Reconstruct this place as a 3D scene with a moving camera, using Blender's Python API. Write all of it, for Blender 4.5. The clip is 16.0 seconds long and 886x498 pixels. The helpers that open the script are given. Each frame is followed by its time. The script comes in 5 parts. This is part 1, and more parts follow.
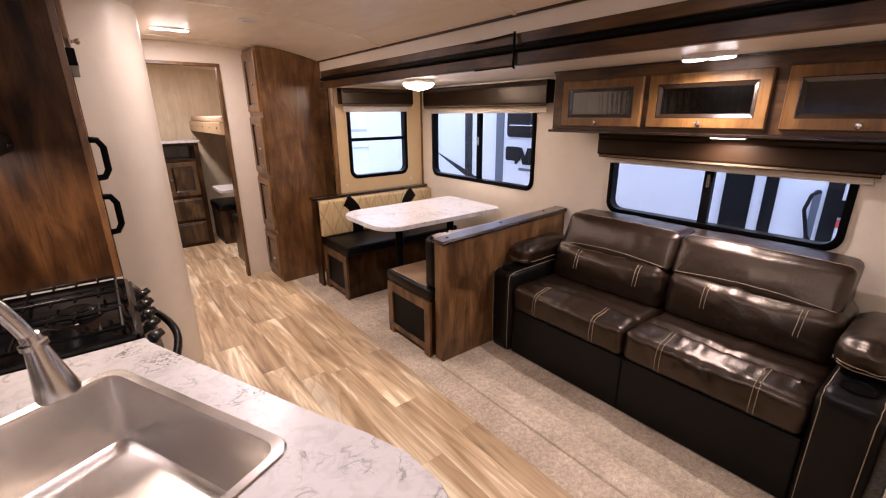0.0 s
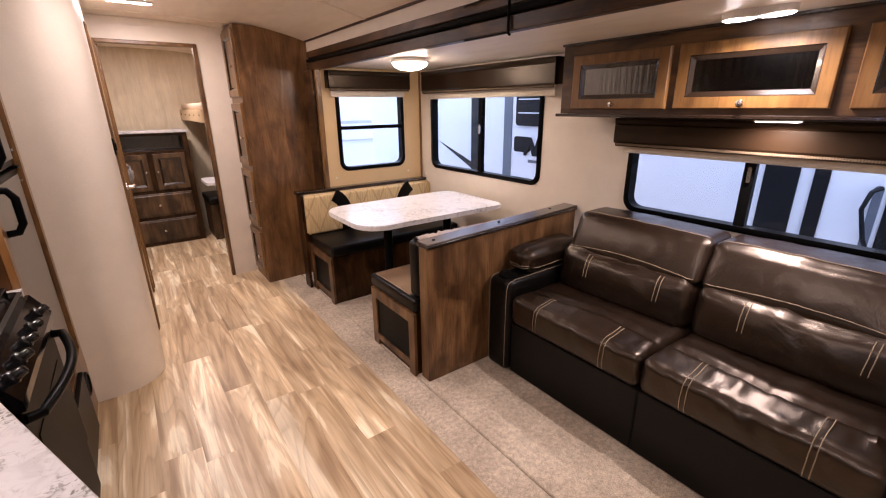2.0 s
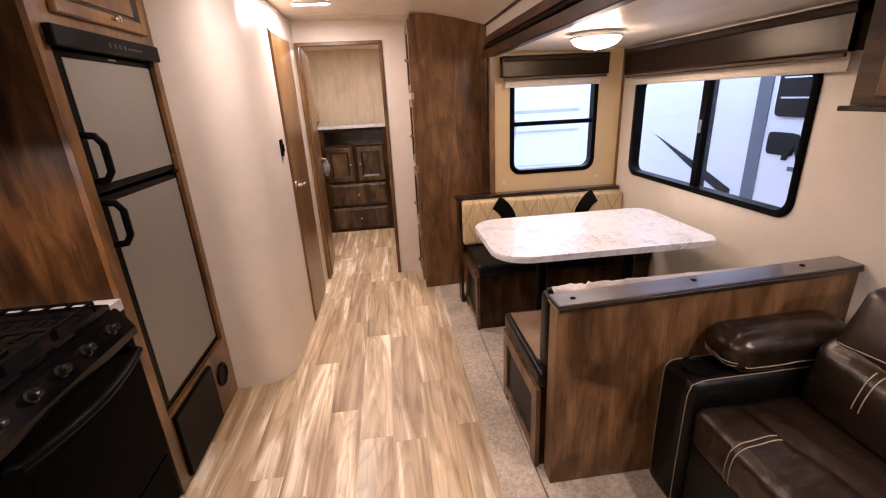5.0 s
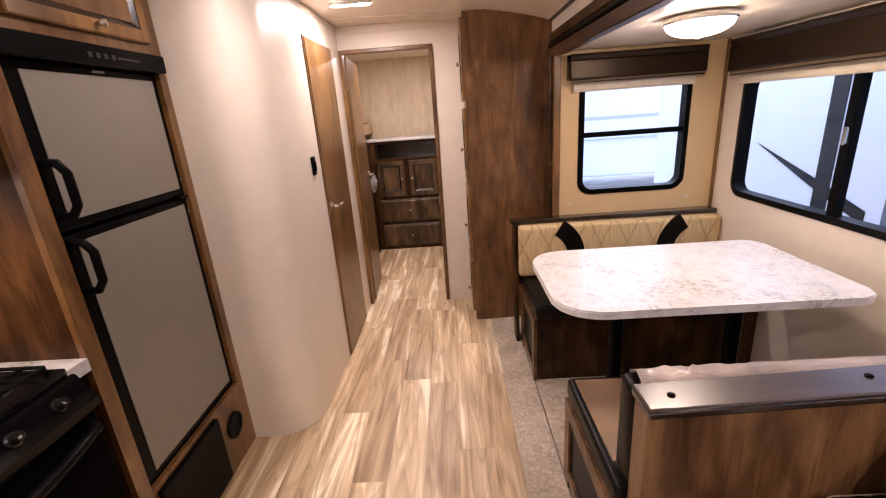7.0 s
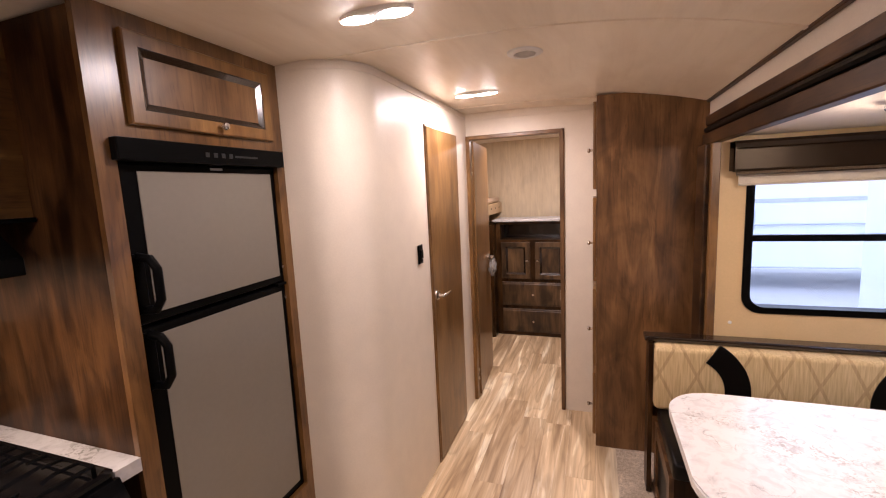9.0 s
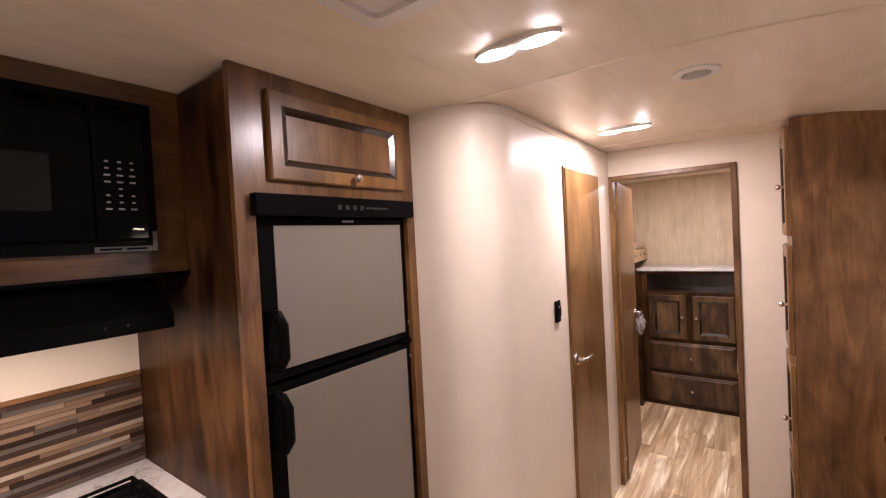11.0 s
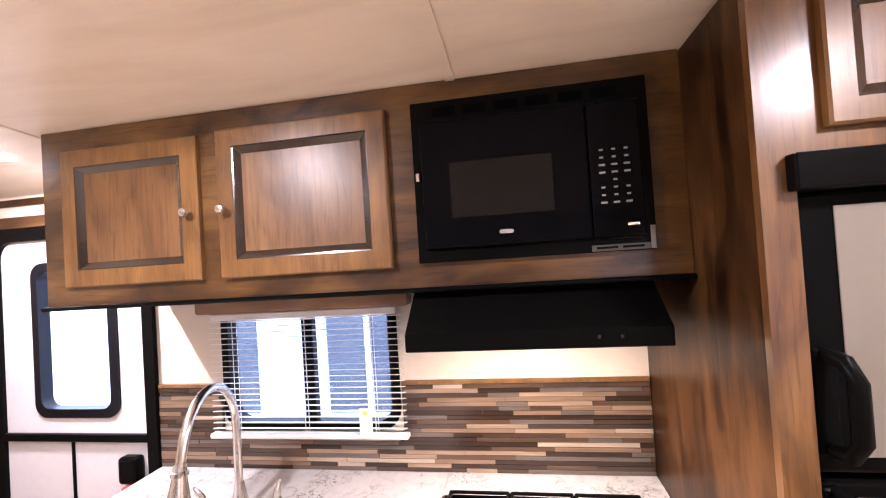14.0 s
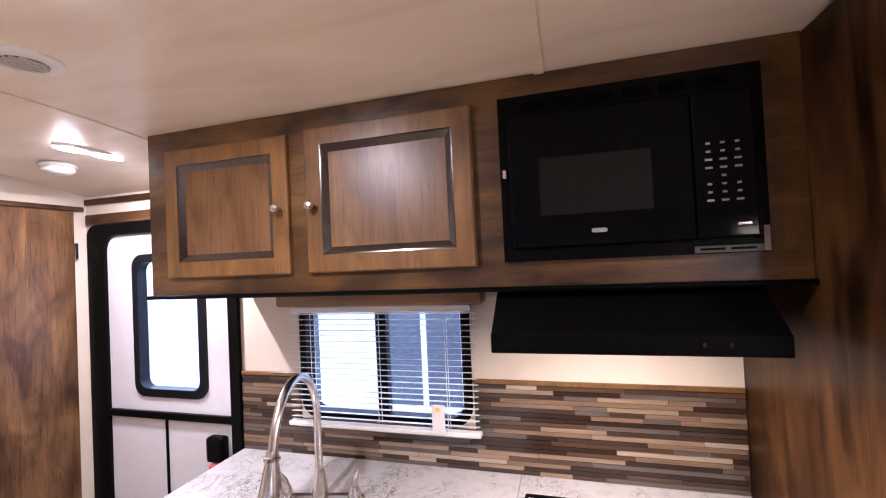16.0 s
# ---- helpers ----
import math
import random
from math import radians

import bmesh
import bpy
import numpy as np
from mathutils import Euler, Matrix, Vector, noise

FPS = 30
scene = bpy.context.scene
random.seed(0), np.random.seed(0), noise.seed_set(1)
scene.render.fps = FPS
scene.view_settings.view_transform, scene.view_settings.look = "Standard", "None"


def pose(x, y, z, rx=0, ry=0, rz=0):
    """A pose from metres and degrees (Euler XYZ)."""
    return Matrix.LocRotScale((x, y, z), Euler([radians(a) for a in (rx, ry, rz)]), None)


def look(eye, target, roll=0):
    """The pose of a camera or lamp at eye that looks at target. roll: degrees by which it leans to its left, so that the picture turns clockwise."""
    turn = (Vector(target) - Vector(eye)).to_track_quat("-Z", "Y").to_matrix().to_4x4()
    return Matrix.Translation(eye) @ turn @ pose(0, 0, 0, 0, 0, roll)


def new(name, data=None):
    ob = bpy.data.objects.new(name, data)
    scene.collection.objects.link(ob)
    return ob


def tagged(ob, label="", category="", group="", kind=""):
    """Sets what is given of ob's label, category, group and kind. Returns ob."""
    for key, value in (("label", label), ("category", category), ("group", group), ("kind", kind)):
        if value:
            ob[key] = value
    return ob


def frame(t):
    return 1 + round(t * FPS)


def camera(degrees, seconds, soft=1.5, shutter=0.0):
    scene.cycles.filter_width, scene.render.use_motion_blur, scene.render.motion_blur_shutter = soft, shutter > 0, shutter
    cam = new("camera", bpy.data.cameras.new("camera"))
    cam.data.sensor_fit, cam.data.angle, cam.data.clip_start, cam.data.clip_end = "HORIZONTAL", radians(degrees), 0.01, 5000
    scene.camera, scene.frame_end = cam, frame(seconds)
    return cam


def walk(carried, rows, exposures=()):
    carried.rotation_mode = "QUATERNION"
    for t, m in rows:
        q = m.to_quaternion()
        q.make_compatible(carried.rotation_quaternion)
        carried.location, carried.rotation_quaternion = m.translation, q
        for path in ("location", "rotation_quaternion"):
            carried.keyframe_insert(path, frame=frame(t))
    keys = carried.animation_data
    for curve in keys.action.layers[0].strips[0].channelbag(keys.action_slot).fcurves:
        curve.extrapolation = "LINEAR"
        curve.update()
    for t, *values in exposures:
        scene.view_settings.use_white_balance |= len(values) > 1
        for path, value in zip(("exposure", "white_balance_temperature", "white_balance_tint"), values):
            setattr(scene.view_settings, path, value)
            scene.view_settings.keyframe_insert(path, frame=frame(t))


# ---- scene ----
from mathutils.bvhtree import BVHTree

cam = camera(91.8, 16.0, soft=1.15)
PATH = [
    (0, (0.341, 0.434, 1.479), (1.516, 1.935, 0.875), -0.5),
    (0.5, (0.386, 0.453, 1.444), (1.565, 1.937, 0.806), -0.7),
    (1, (0.492, 0.517, 1.437), (1.585, 2.068, 0.804), -0.7),
    (1.5, (0.608, 0.555, 1.44), (1.714, 2.101, 0.82), -1.4),
    (2, (0.68, 0.623, 1.423), (1.79, 2.162, 0.789), -0.6),
    (2.5, (0.764, 0.714, 1.443), (1.731, 2.34, 0.793), -0.8),
    (3, (0.841, 0.798, 1.441), (1.628, 2.519, 0.794), -1.2),
    (3.5, (0.889, 0.858, 1.448), (1.55, 2.626, 0.786), -2.1),
    (4, (0.998, 0.936, 1.462), (1.465, 2.765, 0.803), -2.1),
    (4.2, (1.066, 0.963, 1.463), (1.457, 2.81, 0.802), -1.7),
    (6.3, (1.354, 1.293, 1.433), (1.351, 3.186, 0.788), -4.1),
    (6.5, (1.361, 1.364, 1.442), (1.313, 3.266, 0.825), -3.5),
    (7, (1.36, 1.452, 1.452), (1.291, 3.354, 0.839), -4.2),
    (7.5, (1.38, 1.527, 1.459), (1.212, 3.429, 0.862), -4.0),
    (8, (1.421, 1.62, 1.463), (1.075, 3.507, 0.897), -2.5),
    (8.5, (1.45, 1.692, 1.497), (0.941, 3.584, 1.093), -2.6),
    (8.7, (1.457, 1.719, 1.525), (0.881, 3.604, 1.185), -2.6),
    (11, (1.342, 1.921, 1.565), (0.164, 3.536, 1.518), -3.0),
    (11.5, (1.284, 1.985, 1.577), (-0.081, 3.447, 1.531), -3.3),
    (12, (1.217, 2.057, 1.577), (-0.285, 3.377, 1.531), -5.3),
    (12.5, (1.135, 2.152, 1.573), (-0.637, 3.079, 1.565), -4.0),
    (13, (1.088, 2.2, 1.579), (-0.851, 2.689, 1.604), -3.3),
    (13.5, (1.071, 2.169, 1.578), (-0.928, 2.225, 1.614), -3.5),
    (14, (1.062, 2.094, 1.581), (-0.909, 1.759, 1.625), -3.7),
    (14.5, (1.071, 2.064, 1.583), (-0.886, 1.651, 1.612), -3.3),
    (15, (1.065, 2.07, 1.584), (-0.908, 1.743, 1.618), -2.9),
    (15.5, (1.064, 2.067, 1.585), (-0.901, 1.692, 1.62), -3.1),
    (16, (1.065, 2.01, 1.59), (-0.854, 1.449, 1.63), -2.7),
]
walk(cam, [(t, look(eye, target, roll)) for t, eye, target, roll in PATH], [(0.0, 0.96, 5890, 25), (4.0, 1.0, 5890, 25), (8.5, 0.98, 5920, 25), (11.5, 1.08, 5740, 26), (13.0, 1.43, 5890, 26), (13.5, 2.07, 5630, 25), (14.0, 2.27, 5510, 25), (15.2, 1.97, 5410, 25), (16.0, 1.62, 5260, 24)])

# ---- world, lamps and exposure ----
world = bpy.data.worlds.new("world")
scene.world = world
world.use_nodes = True
world.node_tree.nodes["Background"].inputs[0].default_value = (0.72, 0.83, 1.0, 1)
world.node_tree.nodes["Background"].inputs[1].default_value = 1.7
LED_GLOW, LED_WATTS, DOME_GLOW = 45.0, 8.3, 34.0
LAMP_COLOR = (1.0, 0.84, 0.70)


# ---- materials ----
def nodes_of(name):
    mat = bpy.data.materials.new(name)
    mat.use_nodes = True
    nt = mat.node_tree
    return mat, nt, nt.nodes["Principled BSDF"]


def add(nt, kind, **values):
    n = nt.nodes.new(kind)
    for key, v in values.items():
        n.inputs[key.replace("_", " ")].default_value = v
    return n


def ramp(nt, stops):
    n = nt.nodes.new("ShaderNodeValToRGB")
    els = n.color_ramp.elements
    els[0].position, els[0].color = stops[0][0], (*stops[0][1], 1)
    els[1].position, els[1].color = stops[-1][0], (*stops[-1][1], 1)
    for p, c in stops[1:-1]:
        e = els.new(p)
        e.color = (*c, 1)
    return n


def coords(nt, scale, spread=0.0):
    """Object coordinates at a scale, shifted per object by its random number."""
    tc = nt.nodes.new("ShaderNodeTexCoord")
    mp = nt.nodes.new("ShaderNodeMapping")
    mp.inputs["Scale"].default_value = scale
    nt.links.new(tc.outputs["Object"], mp.inputs["Vector"])
    if spread:
        oi = nt.nodes.new("ShaderNodeObjectInfo")
        mul = nt.nodes.new("ShaderNodeMath")
        mul.operation = "MULTIPLY"
        mul.inputs[1].default_value = spread
        nt.links.new(oi.outputs["Random"], mul.inputs[0])
        nt.links.new(mul.outputs[0], mp.inputs["Location"])
    return mp


def bump(nt, bsdf, height, strength, distance):
    b = add(nt, "ShaderNodeBump", Strength=strength, Distance=distance)
    nt.links.new(height, b.inputs["Height"])
    nt.links.new(b.outputs[0], bsdf.inputs["Normal"])
    return b


def mix(nt, a, b, fac, blend="MIX"):
    m = nt.nodes.new("ShaderNodeMix")
    m.data_type, m.blend_type = "RGBA", blend
    for s, v in ((0, fac), (6, a), (7, b)):
        if hasattr(v, "is_linked"):
            nt.links.new(v, m.inputs[s])
        else:
            m.inputs[s].default_value = v if s == 0 else (*v, 1)
    return m.outputs[2]


def plain(name, color, rough=0.5, metal=0.0, grain=30.0, vary=0.12, relief=0.0, spec=0.5, coat=0.0, sheen=1.0):
    """A paint, plastic, metal or cloth with slight unevenness at two scales."""
    mat, nt, bs = nodes_of(name)
    mp = coords(nt, (1, 1, 1))
    n1 = add(nt, "ShaderNodeTexNoise", Scale=grain, Detail=6.0)
    n2 = add(nt, "ShaderNodeTexNoise", Scale=grain * 0.07, Detail=3.0)
    nt.links.new(mp.outputs[0], n1.inputs["Vector"])
    nt.links.new(mp.outputs[0], n2.inputs["Vector"])
    lo, hi = tuple(c * (1 - vary) for c in color), tuple(min(1, c * (1 + vary)) for c in color)
    r1, r2 = ramp(nt, [(0.3, lo), (0.7, hi)]), ramp(nt, [(0.3, lo), (0.7, hi)])
    nt.links.new(n1.outputs["Fac"], r1.inputs[0])
    nt.links.new(n2.outputs["Fac"], r2.inputs[0])
    nt.links.new(mix(nt, r1.outputs[0], r2.outputs[0], 0.5), bs.inputs["Base Color"])
    bs.inputs["Roughness"].default_value = rough
    bs.inputs["Metallic"].default_value = metal
    bs.inputs["Specular Tint"].default_value = (sheen, sheen, sheen, 1)
    bs.inputs["Specular IOR Level"].default_value = spec
    bs.inputs["Coat Weight"].default_value = coat
    if relief:
        bump(nt, bs, n1.outputs["Fac"], 0.5, relief)
    return mat


def wood(name, dark, mid, light, axis=2, rough=0.38, spread=7.0, fine=90.0, coat=0.15, contrast=(0.32, 0.5, 0.7), streak=0.4, blotch=0.8, spec=0.38, pores=0.55):
    """Stained wood with its grain along one axis: broad figure, fine streaks, dark pores and stain blotches."""
    mat, nt, bs = nodes_of(name)

    def layer(across, along, detail, distortion):
        sc = [across] * 3
        sc[axis] = along
        n = add(nt, "ShaderNodeTexNoise", Scale=1.0, Detail=detail, Distortion=distortion)
        nt.links.new(coords(nt, sc, spread).outputs[0], n.inputs["Vector"])
        return n.outputs["Fac"]

    figure, grain, stain, pore = layer(9.0, 1.7, 7.0, 1.3), layer(fine, 3.5, 4.0, 0.9), layer(6.5, 3.4, 7.0, 1.1), layer(120.0, 9.0, 2.0, 0.5)
    r1 = ramp(nt, [(contrast[0], dark), (contrast[1], mid), (contrast[2], light)])
    nt.links.new(figure, r1.inputs[0])
    r2 = ramp(nt, [(0.36, (0.58, 0.55, 0.53)), (0.6, (1.05, 1.05, 1.05))])
    nt.links.new(grain, r2.inputs[0])
    r3 = ramp(nt, [(0.36, (0.38, 0.33, 0.29)), (0.48, (0.95, 0.94, 0.93)), (0.64, (1.36, 1.36, 1.34))])
    nt.links.new(stain, r3.inputs[0])
    r4 = ramp(nt, [(0.34, (0.32, 0.28, 0.26)), (0.43, (1, 1, 1))])
    nt.links.new(pore, r4.inputs[0])
    c = mix(nt, r1.outputs[0], r2.outputs[0], streak, "MULTIPLY")
    c = mix(nt, c, r4.outputs[0], pores * streak * 2, "MULTIPLY")
    nt.links.new(mix(nt, c, r3.outputs[0], blotch, "MULTIPLY"), bs.inputs["Base Color"])
    bs.inputs["Roughness"].default_value = rough
    bs.inputs["Specular IOR Level"].default_value = spec
    bs.inputs["Coat Weight"].default_value = coat
    bs.inputs["Coat Roughness"].default_value = 0.32
    bump(nt, bs, grain, 0.3, 0.0007)
    return mat


def plank_material():
    """Printed wood vinyl: tan ground with long cream and brown flames, a few cathedral rings and fine grain."""
    mat, nt, bs = nodes_of("vinyl_plank")

    def layer(scale, spread, detail, distortion):
        n = add(nt, "ShaderNodeTexNoise", Scale=1.0, Detail=detail, Distortion=distortion)
        nt.links.new(coords(nt, scale, spread).outputs[0], n.inputs["Vector"])
        return n.outputs["Fac"]

    flame, rings, fine, patch = layer((12.5, 1.0, 1), 23.0, 4.5, 1.1), layer((6.0, 0.75, 1), 31.0, 1.5, 0.5), layer((95.0, 2.2, 1), 23.0, 4.0, 0.6), layer((7.0, 1.6, 1), 11.0, 3.0, 0.9)
    r1 = ramp(nt, [(0.30, (0.345, 0.228, 0.122)), (0.42, (0.500, 0.358, 0.200)), (0.50, (0.600, 0.452, 0.270)), (0.57, (0.660, 0.516, 0.322)), (0.615, (0.850, 0.740, 0.530)), (0.75, (0.900, 0.810, 0.615))])
    nt.links.new(flame, r1.inputs[0])
    mul = nt.nodes.new("ShaderNodeMath")
    mul.operation = "MULTIPLY"
    mul.inputs[1].default_value = 11.0
    fr = nt.nodes.new("ShaderNodeMath")
    fr.operation = "FRACT"
    nt.links.new(rings, mul.inputs[0])
    nt.links.new(mul.outputs[0], fr.inputs[0])
    ring_tone = ramp(nt, [(0.0, (1.0, 1.0, 1.0)), (0.12, (1.10, 1.10, 1.10)), (0.7, (0.94, 0.93, 0.92)), (0.92, (0.70, 0.66, 0.62)), (1.0, (1.0, 1.0, 1.0))])
    nt.links.new(fr.outputs[0], ring_tone.inputs[0])
    r2 = ramp(nt, [(0.32, (0.78, 0.75, 0.72)), (0.58, (1.04, 1.04, 1.04))])
    nt.links.new(fine, r2.inputs[0])
    r3 = ramp(nt, [(0.30, (0.68, 0.63, 0.60)), (0.46, (1.0, 1.0, 1.0)), (0.66, (1.14, 1.15, 1.17))])
    nt.links.new(patch, r3.inputs[0])
    oi = nt.nodes.new("ShaderNodeObjectInfo")
    r4 = ramp(nt, [(0.0, (0.82, 0.79, 0.77)), (0.4, (1.0, 0.99, 0.98)), (0.75, (1.08, 1.08, 1.08)), (1.0, (1.22, 1.23, 1.25))])
    nt.links.new(oi.outputs["Random"], r4.inputs[0])
    c = mix(nt, r1.outputs[0], ring_tone.outputs[0], 0.55, "MULTIPLY")
    c = mix(nt, c, r2.outputs[0], 0.6, "MULTIPLY")
    c = mix(nt, c, r4.outputs[0], 1.0, "MULTIPLY")
    nt.links.new(mix(nt, c, r3.outputs[0], 0.85, "MULTIPLY"), bs.inputs["Base Color"])
    bs.inputs["Roughness"].default_value = 0.4
    bump(nt, bs, fine, 0.3, 0.0008)
    return mat


def stone_material(name, ground, vein, fleck, amount, spread):
    """White laminate with thin marble veins and patches of dark flecks."""
    mat, nt, bs = nodes_of(name)
    mp = coords(nt, (1, 1, 1))
    warp = add(nt, "ShaderNodeTexNoise", Scale=6.5, Detail=9.0, Distortion=1.5)
    fine = add(nt, "ShaderNodeTexNoise", Scale=15.0, Detail=7.0, Distortion=2.2)
    patch = add(nt, "ShaderNodeTexNoise", Scale=4.5, Detail=4.0)
    speck = add(nt, "ShaderNodeTexNoise", Scale=60.0, Detail=5.0, Distortion=1.5)
    for n in (warp, fine, patch, speck):
        nt.links.new(mp.outputs[0], n.inputs["Vector"])
    pale = tuple(c * 0.9 for c in ground)
    v = ramp(nt, [(0.47, ground), (0.492, vein), (0.505, pale), (0.53, ground)])
    nt.links.new(warp.outputs["Fac"], v.inputs[0])
    w = ramp(nt, [(0.47, (1, 1, 1)), (0.495, (0.72, 0.70, 0.68)), (0.52, (1, 1, 1))])
    nt.links.new(fine.outputs["Fac"], w.inputs[0])
    k1 = ramp(nt, [(spread, (0, 0, 0)), (spread + 0.1, (1, 1, 1))])
    nt.links.new(patch.outputs["Fac"], k1.inputs[0])
    k2 = ramp(nt, [(0.40, (1, 1, 1)), (0.47, (0, 0, 0))])
    nt.links.new(speck.outputs["Fac"], k2.inputs[0])
    cloud = add(nt, "ShaderNodeTexNoise", Scale=9.0, Detail=5.0, Distortion=1.0)
    shade = add(nt, "ShaderNodeTexNoise", Scale=26.0, Detail=5.0, Distortion=0.8)
    for n in (cloud, shade):
        nt.links.new(mp.outputs[0], n.inputs["Vector"])
    gate = ramp(nt, [(0.46, (0, 0, 0)), (0.58, (1, 1, 1))])
    nt.links.new(cloud.outputs["Fac"], gate.inputs[0])
    soft = ramp(nt, [(0.34, (0.80, 0.79, 0.79)), (0.52, (1, 1, 1))])
    nt.links.new(shade.outputs["Fac"], soft.inputs[0])
    base = mix(nt, v.outputs[0], w.outputs[0], amount, "MULTIPLY")
    base = mix(nt, ground, base, gate.outputs[0])
    base = mix(nt, base, soft.outputs[0], 0.7, "MULTIPLY")
    mask = mix(nt, k1.outputs[0], k2.outputs[0], 1.0, "MULTIPLY")
    nt.links.new(mix(nt, base, fleck, mask), bs.inputs["Base Color"])
    bs.inputs["Roughness"].default_value = 0.28
    return mat


def leather_material(name, color, rough=0.32, fold=0.004, spec=0.5, sheen=(1, 1, 1), crinkle=0.0):
    mat, nt, bs = nodes_of(name)
    mp = coords(nt, (1, 1, 1))
    grain = nt.nodes.new("ShaderNodeTexVoronoi")
    grain.inputs["Scale"].default_value = 420.0
    folds = add(nt, "ShaderNodeTexNoise", Scale=8.0, Detail=2.5, Distortion=1.4)
    tone = add(nt, "ShaderNodeTexNoise", Scale=5.0, Detail=4.0)
    for n in (grain, folds, tone):
        nt.links.new(mp.outputs[0], n.inputs["Vector"])
    r = ramp(nt, [(0.3, tuple(c * 0.7 for c in color)), (0.7, tuple(c * 1.35 for c in color))])
    nt.links.new(tone.outputs["Fac"], r.inputs[0])
    nt.links.new(r.outputs[0], bs.inputs["Base Color"])
    bs.inputs["Roughness"].default_value = rough
    bs.inputs["Specular IOR Level"].default_value = spec
    bs.inputs["Specular Tint"].default_value = (*sheen, 1)
    b1 = add(nt, "ShaderNodeBump", Strength=0.5, Distance=fold)
    nt.links.new(folds.outputs["Fac"], b1.inputs["Height"])
    if crinkle:
        ridge = add(nt, "ShaderNodeTexNoise", Scale=1.0, Detail=3.0, Distortion=1.2)
        nt.links.new(coords(nt, (9, 26, 14)).outputs[0], ridge.inputs["Vector"])
        rr = ramp(nt, [(0.40, (0, 0, 0)), (0.5, (1, 1, 1)), (0.60, (0, 0, 0))])
        nt.links.new(ridge.outputs["Fac"], rr.inputs[0])
        b0 = add(nt, "ShaderNodeBump", Strength=0.25, Distance=crinkle)
        nt.links.new(rr.outputs[0], b0.inputs["Height"])
        nt.links.new(b0.outputs[0], b1.inputs["Normal"])
    b2 = add(nt, "ShaderNodeBump", Strength=0.2, Distance=0.0005)
    nt.links.new(grain.outputs["Distance"], b2.inputs["Height"])
    nt.links.new(b1.outputs[0], b2.inputs["Normal"])
    nt.links.new(b2.outputs[0], bs.inputs["Normal"])
    return mat


def carpet_material():
    mat, nt, bs = nodes_of("carpet_pile")
    mp = coords(nt, (1, 1, 1))
    a = add(nt, "ShaderNodeTexNoise", Scale=260.0, Detail=3.0)
    b = add(nt, "ShaderNodeTexNoise", Scale=55.0, Detail=4.0)
    c = add(nt, "ShaderNodeTexNoise", Scale=4.0, Detail=3.0)
    for n in (a, b, c):
        nt.links.new(mp.outputs[0], n.inputs["Vector"])
    ra = ramp(nt, [(0.3, (0.44, 0.36, 0.27)), (0.55, (0.68, 0.585, 0.46)), (0.75, (0.80, 0.71, 0.58))])
    rb = ramp(nt, [(0.35, (0.8, 0.785, 0.77)), (0.65, (1.1, 1.09, 1.07))])
    rc = ramp(nt, [(0.35, (0.82, 0.8, 0.79)), (0.65, (1.1, 1.1, 1.1))])
    for n, r in ((a, ra), (b, rb), (c, rc)):
        nt.links.new(n.outputs["Fac"], r.inputs[0])
    k = mix(nt, ra.outputs[0], rb.outputs[0], 1.0, "MULTIPLY")
    nt.links.new(mix(nt, k, rc.outputs[0], 1.0, "MULTIPLY"), bs.inputs["Base Color"])
    bs.inputs["Roughness"].default_value = 0.95
    bs.inputs["Specular IOR Level"].default_value = 0.15
    bump(nt, bs, a.outputs["Fac"], 0.9, 0.006)
    return mat


def diamond_cloth():
    """Tan upholstery with a printed diamond trellis and woven streaks."""
    mat, nt, bs = nodes_of("diamond_cloth")
    tc = nt.nodes.new("ShaderNodeTexCoord")
    sep = nt.nodes.new("ShaderNodeSeparateXYZ")
    nt.links.new(tc.outputs["Object"], sep.inputs[0])

    def calc(op, a, b=None):
        m = nt.nodes.new("ShaderNodeMath")
        m.operation = op
        for i, v in enumerate((a, b)):
            if hasattr(v, "is_linked"):
                nt.links.new(v, m.inputs[i])
            elif v is not None:
                m.inputs[i].default_value = v
        return m.outputs[0]

    def band(sign):
        s = calc("MULTIPLY", sep.outputs[2], 3.1 * sign)
        p = calc("FRACT", calc("ADD", calc("MULTIPLY", sep.outputs[0], 6.6), s))
        return calc("LESS_THAN", calc("ABSOLUTE", calc("SUBTRACT", p, 0.5)), 0.045)

    line = calc("MAXIMUM", band(1), band(-1))
    mp = coords(nt, (140, 140, 9))
    n = add(nt, "ShaderNodeTexNoise", Scale=1.0, Detail=4.0)
    nt.links.new(mp.outputs[0], n.inputs["Vector"])
    r = ramp(nt, [(0.3, (0.46, 0.33, 0.155)), (0.7, (0.66, 0.50, 0.27))])
    nt.links.new(n.outputs["Fac"], r.inputs[0])
    dim = calc("MULTIPLY", line, 0.4)
    nt.links.new(mix(nt, r.outputs[0], (0.26, 0.15, 0.06), dim), bs.inputs["Base Color"])
    bs.inputs["Roughness"].default_value = 0.8
    bump(nt, bs, n.outputs["Fac"], 0.4, 0.001)
    return mat


def glow(name, color, strength):
    mat, nt, bs = nodes_of(name)
    bs.inputs["Base Color"].default_value = (0.8, 0.8, 0.8, 1)
    bs.inputs["Emission Color"].default_value = (*color, 1)
    bs.inputs["Emission Strength"].default_value = strength
    return mat


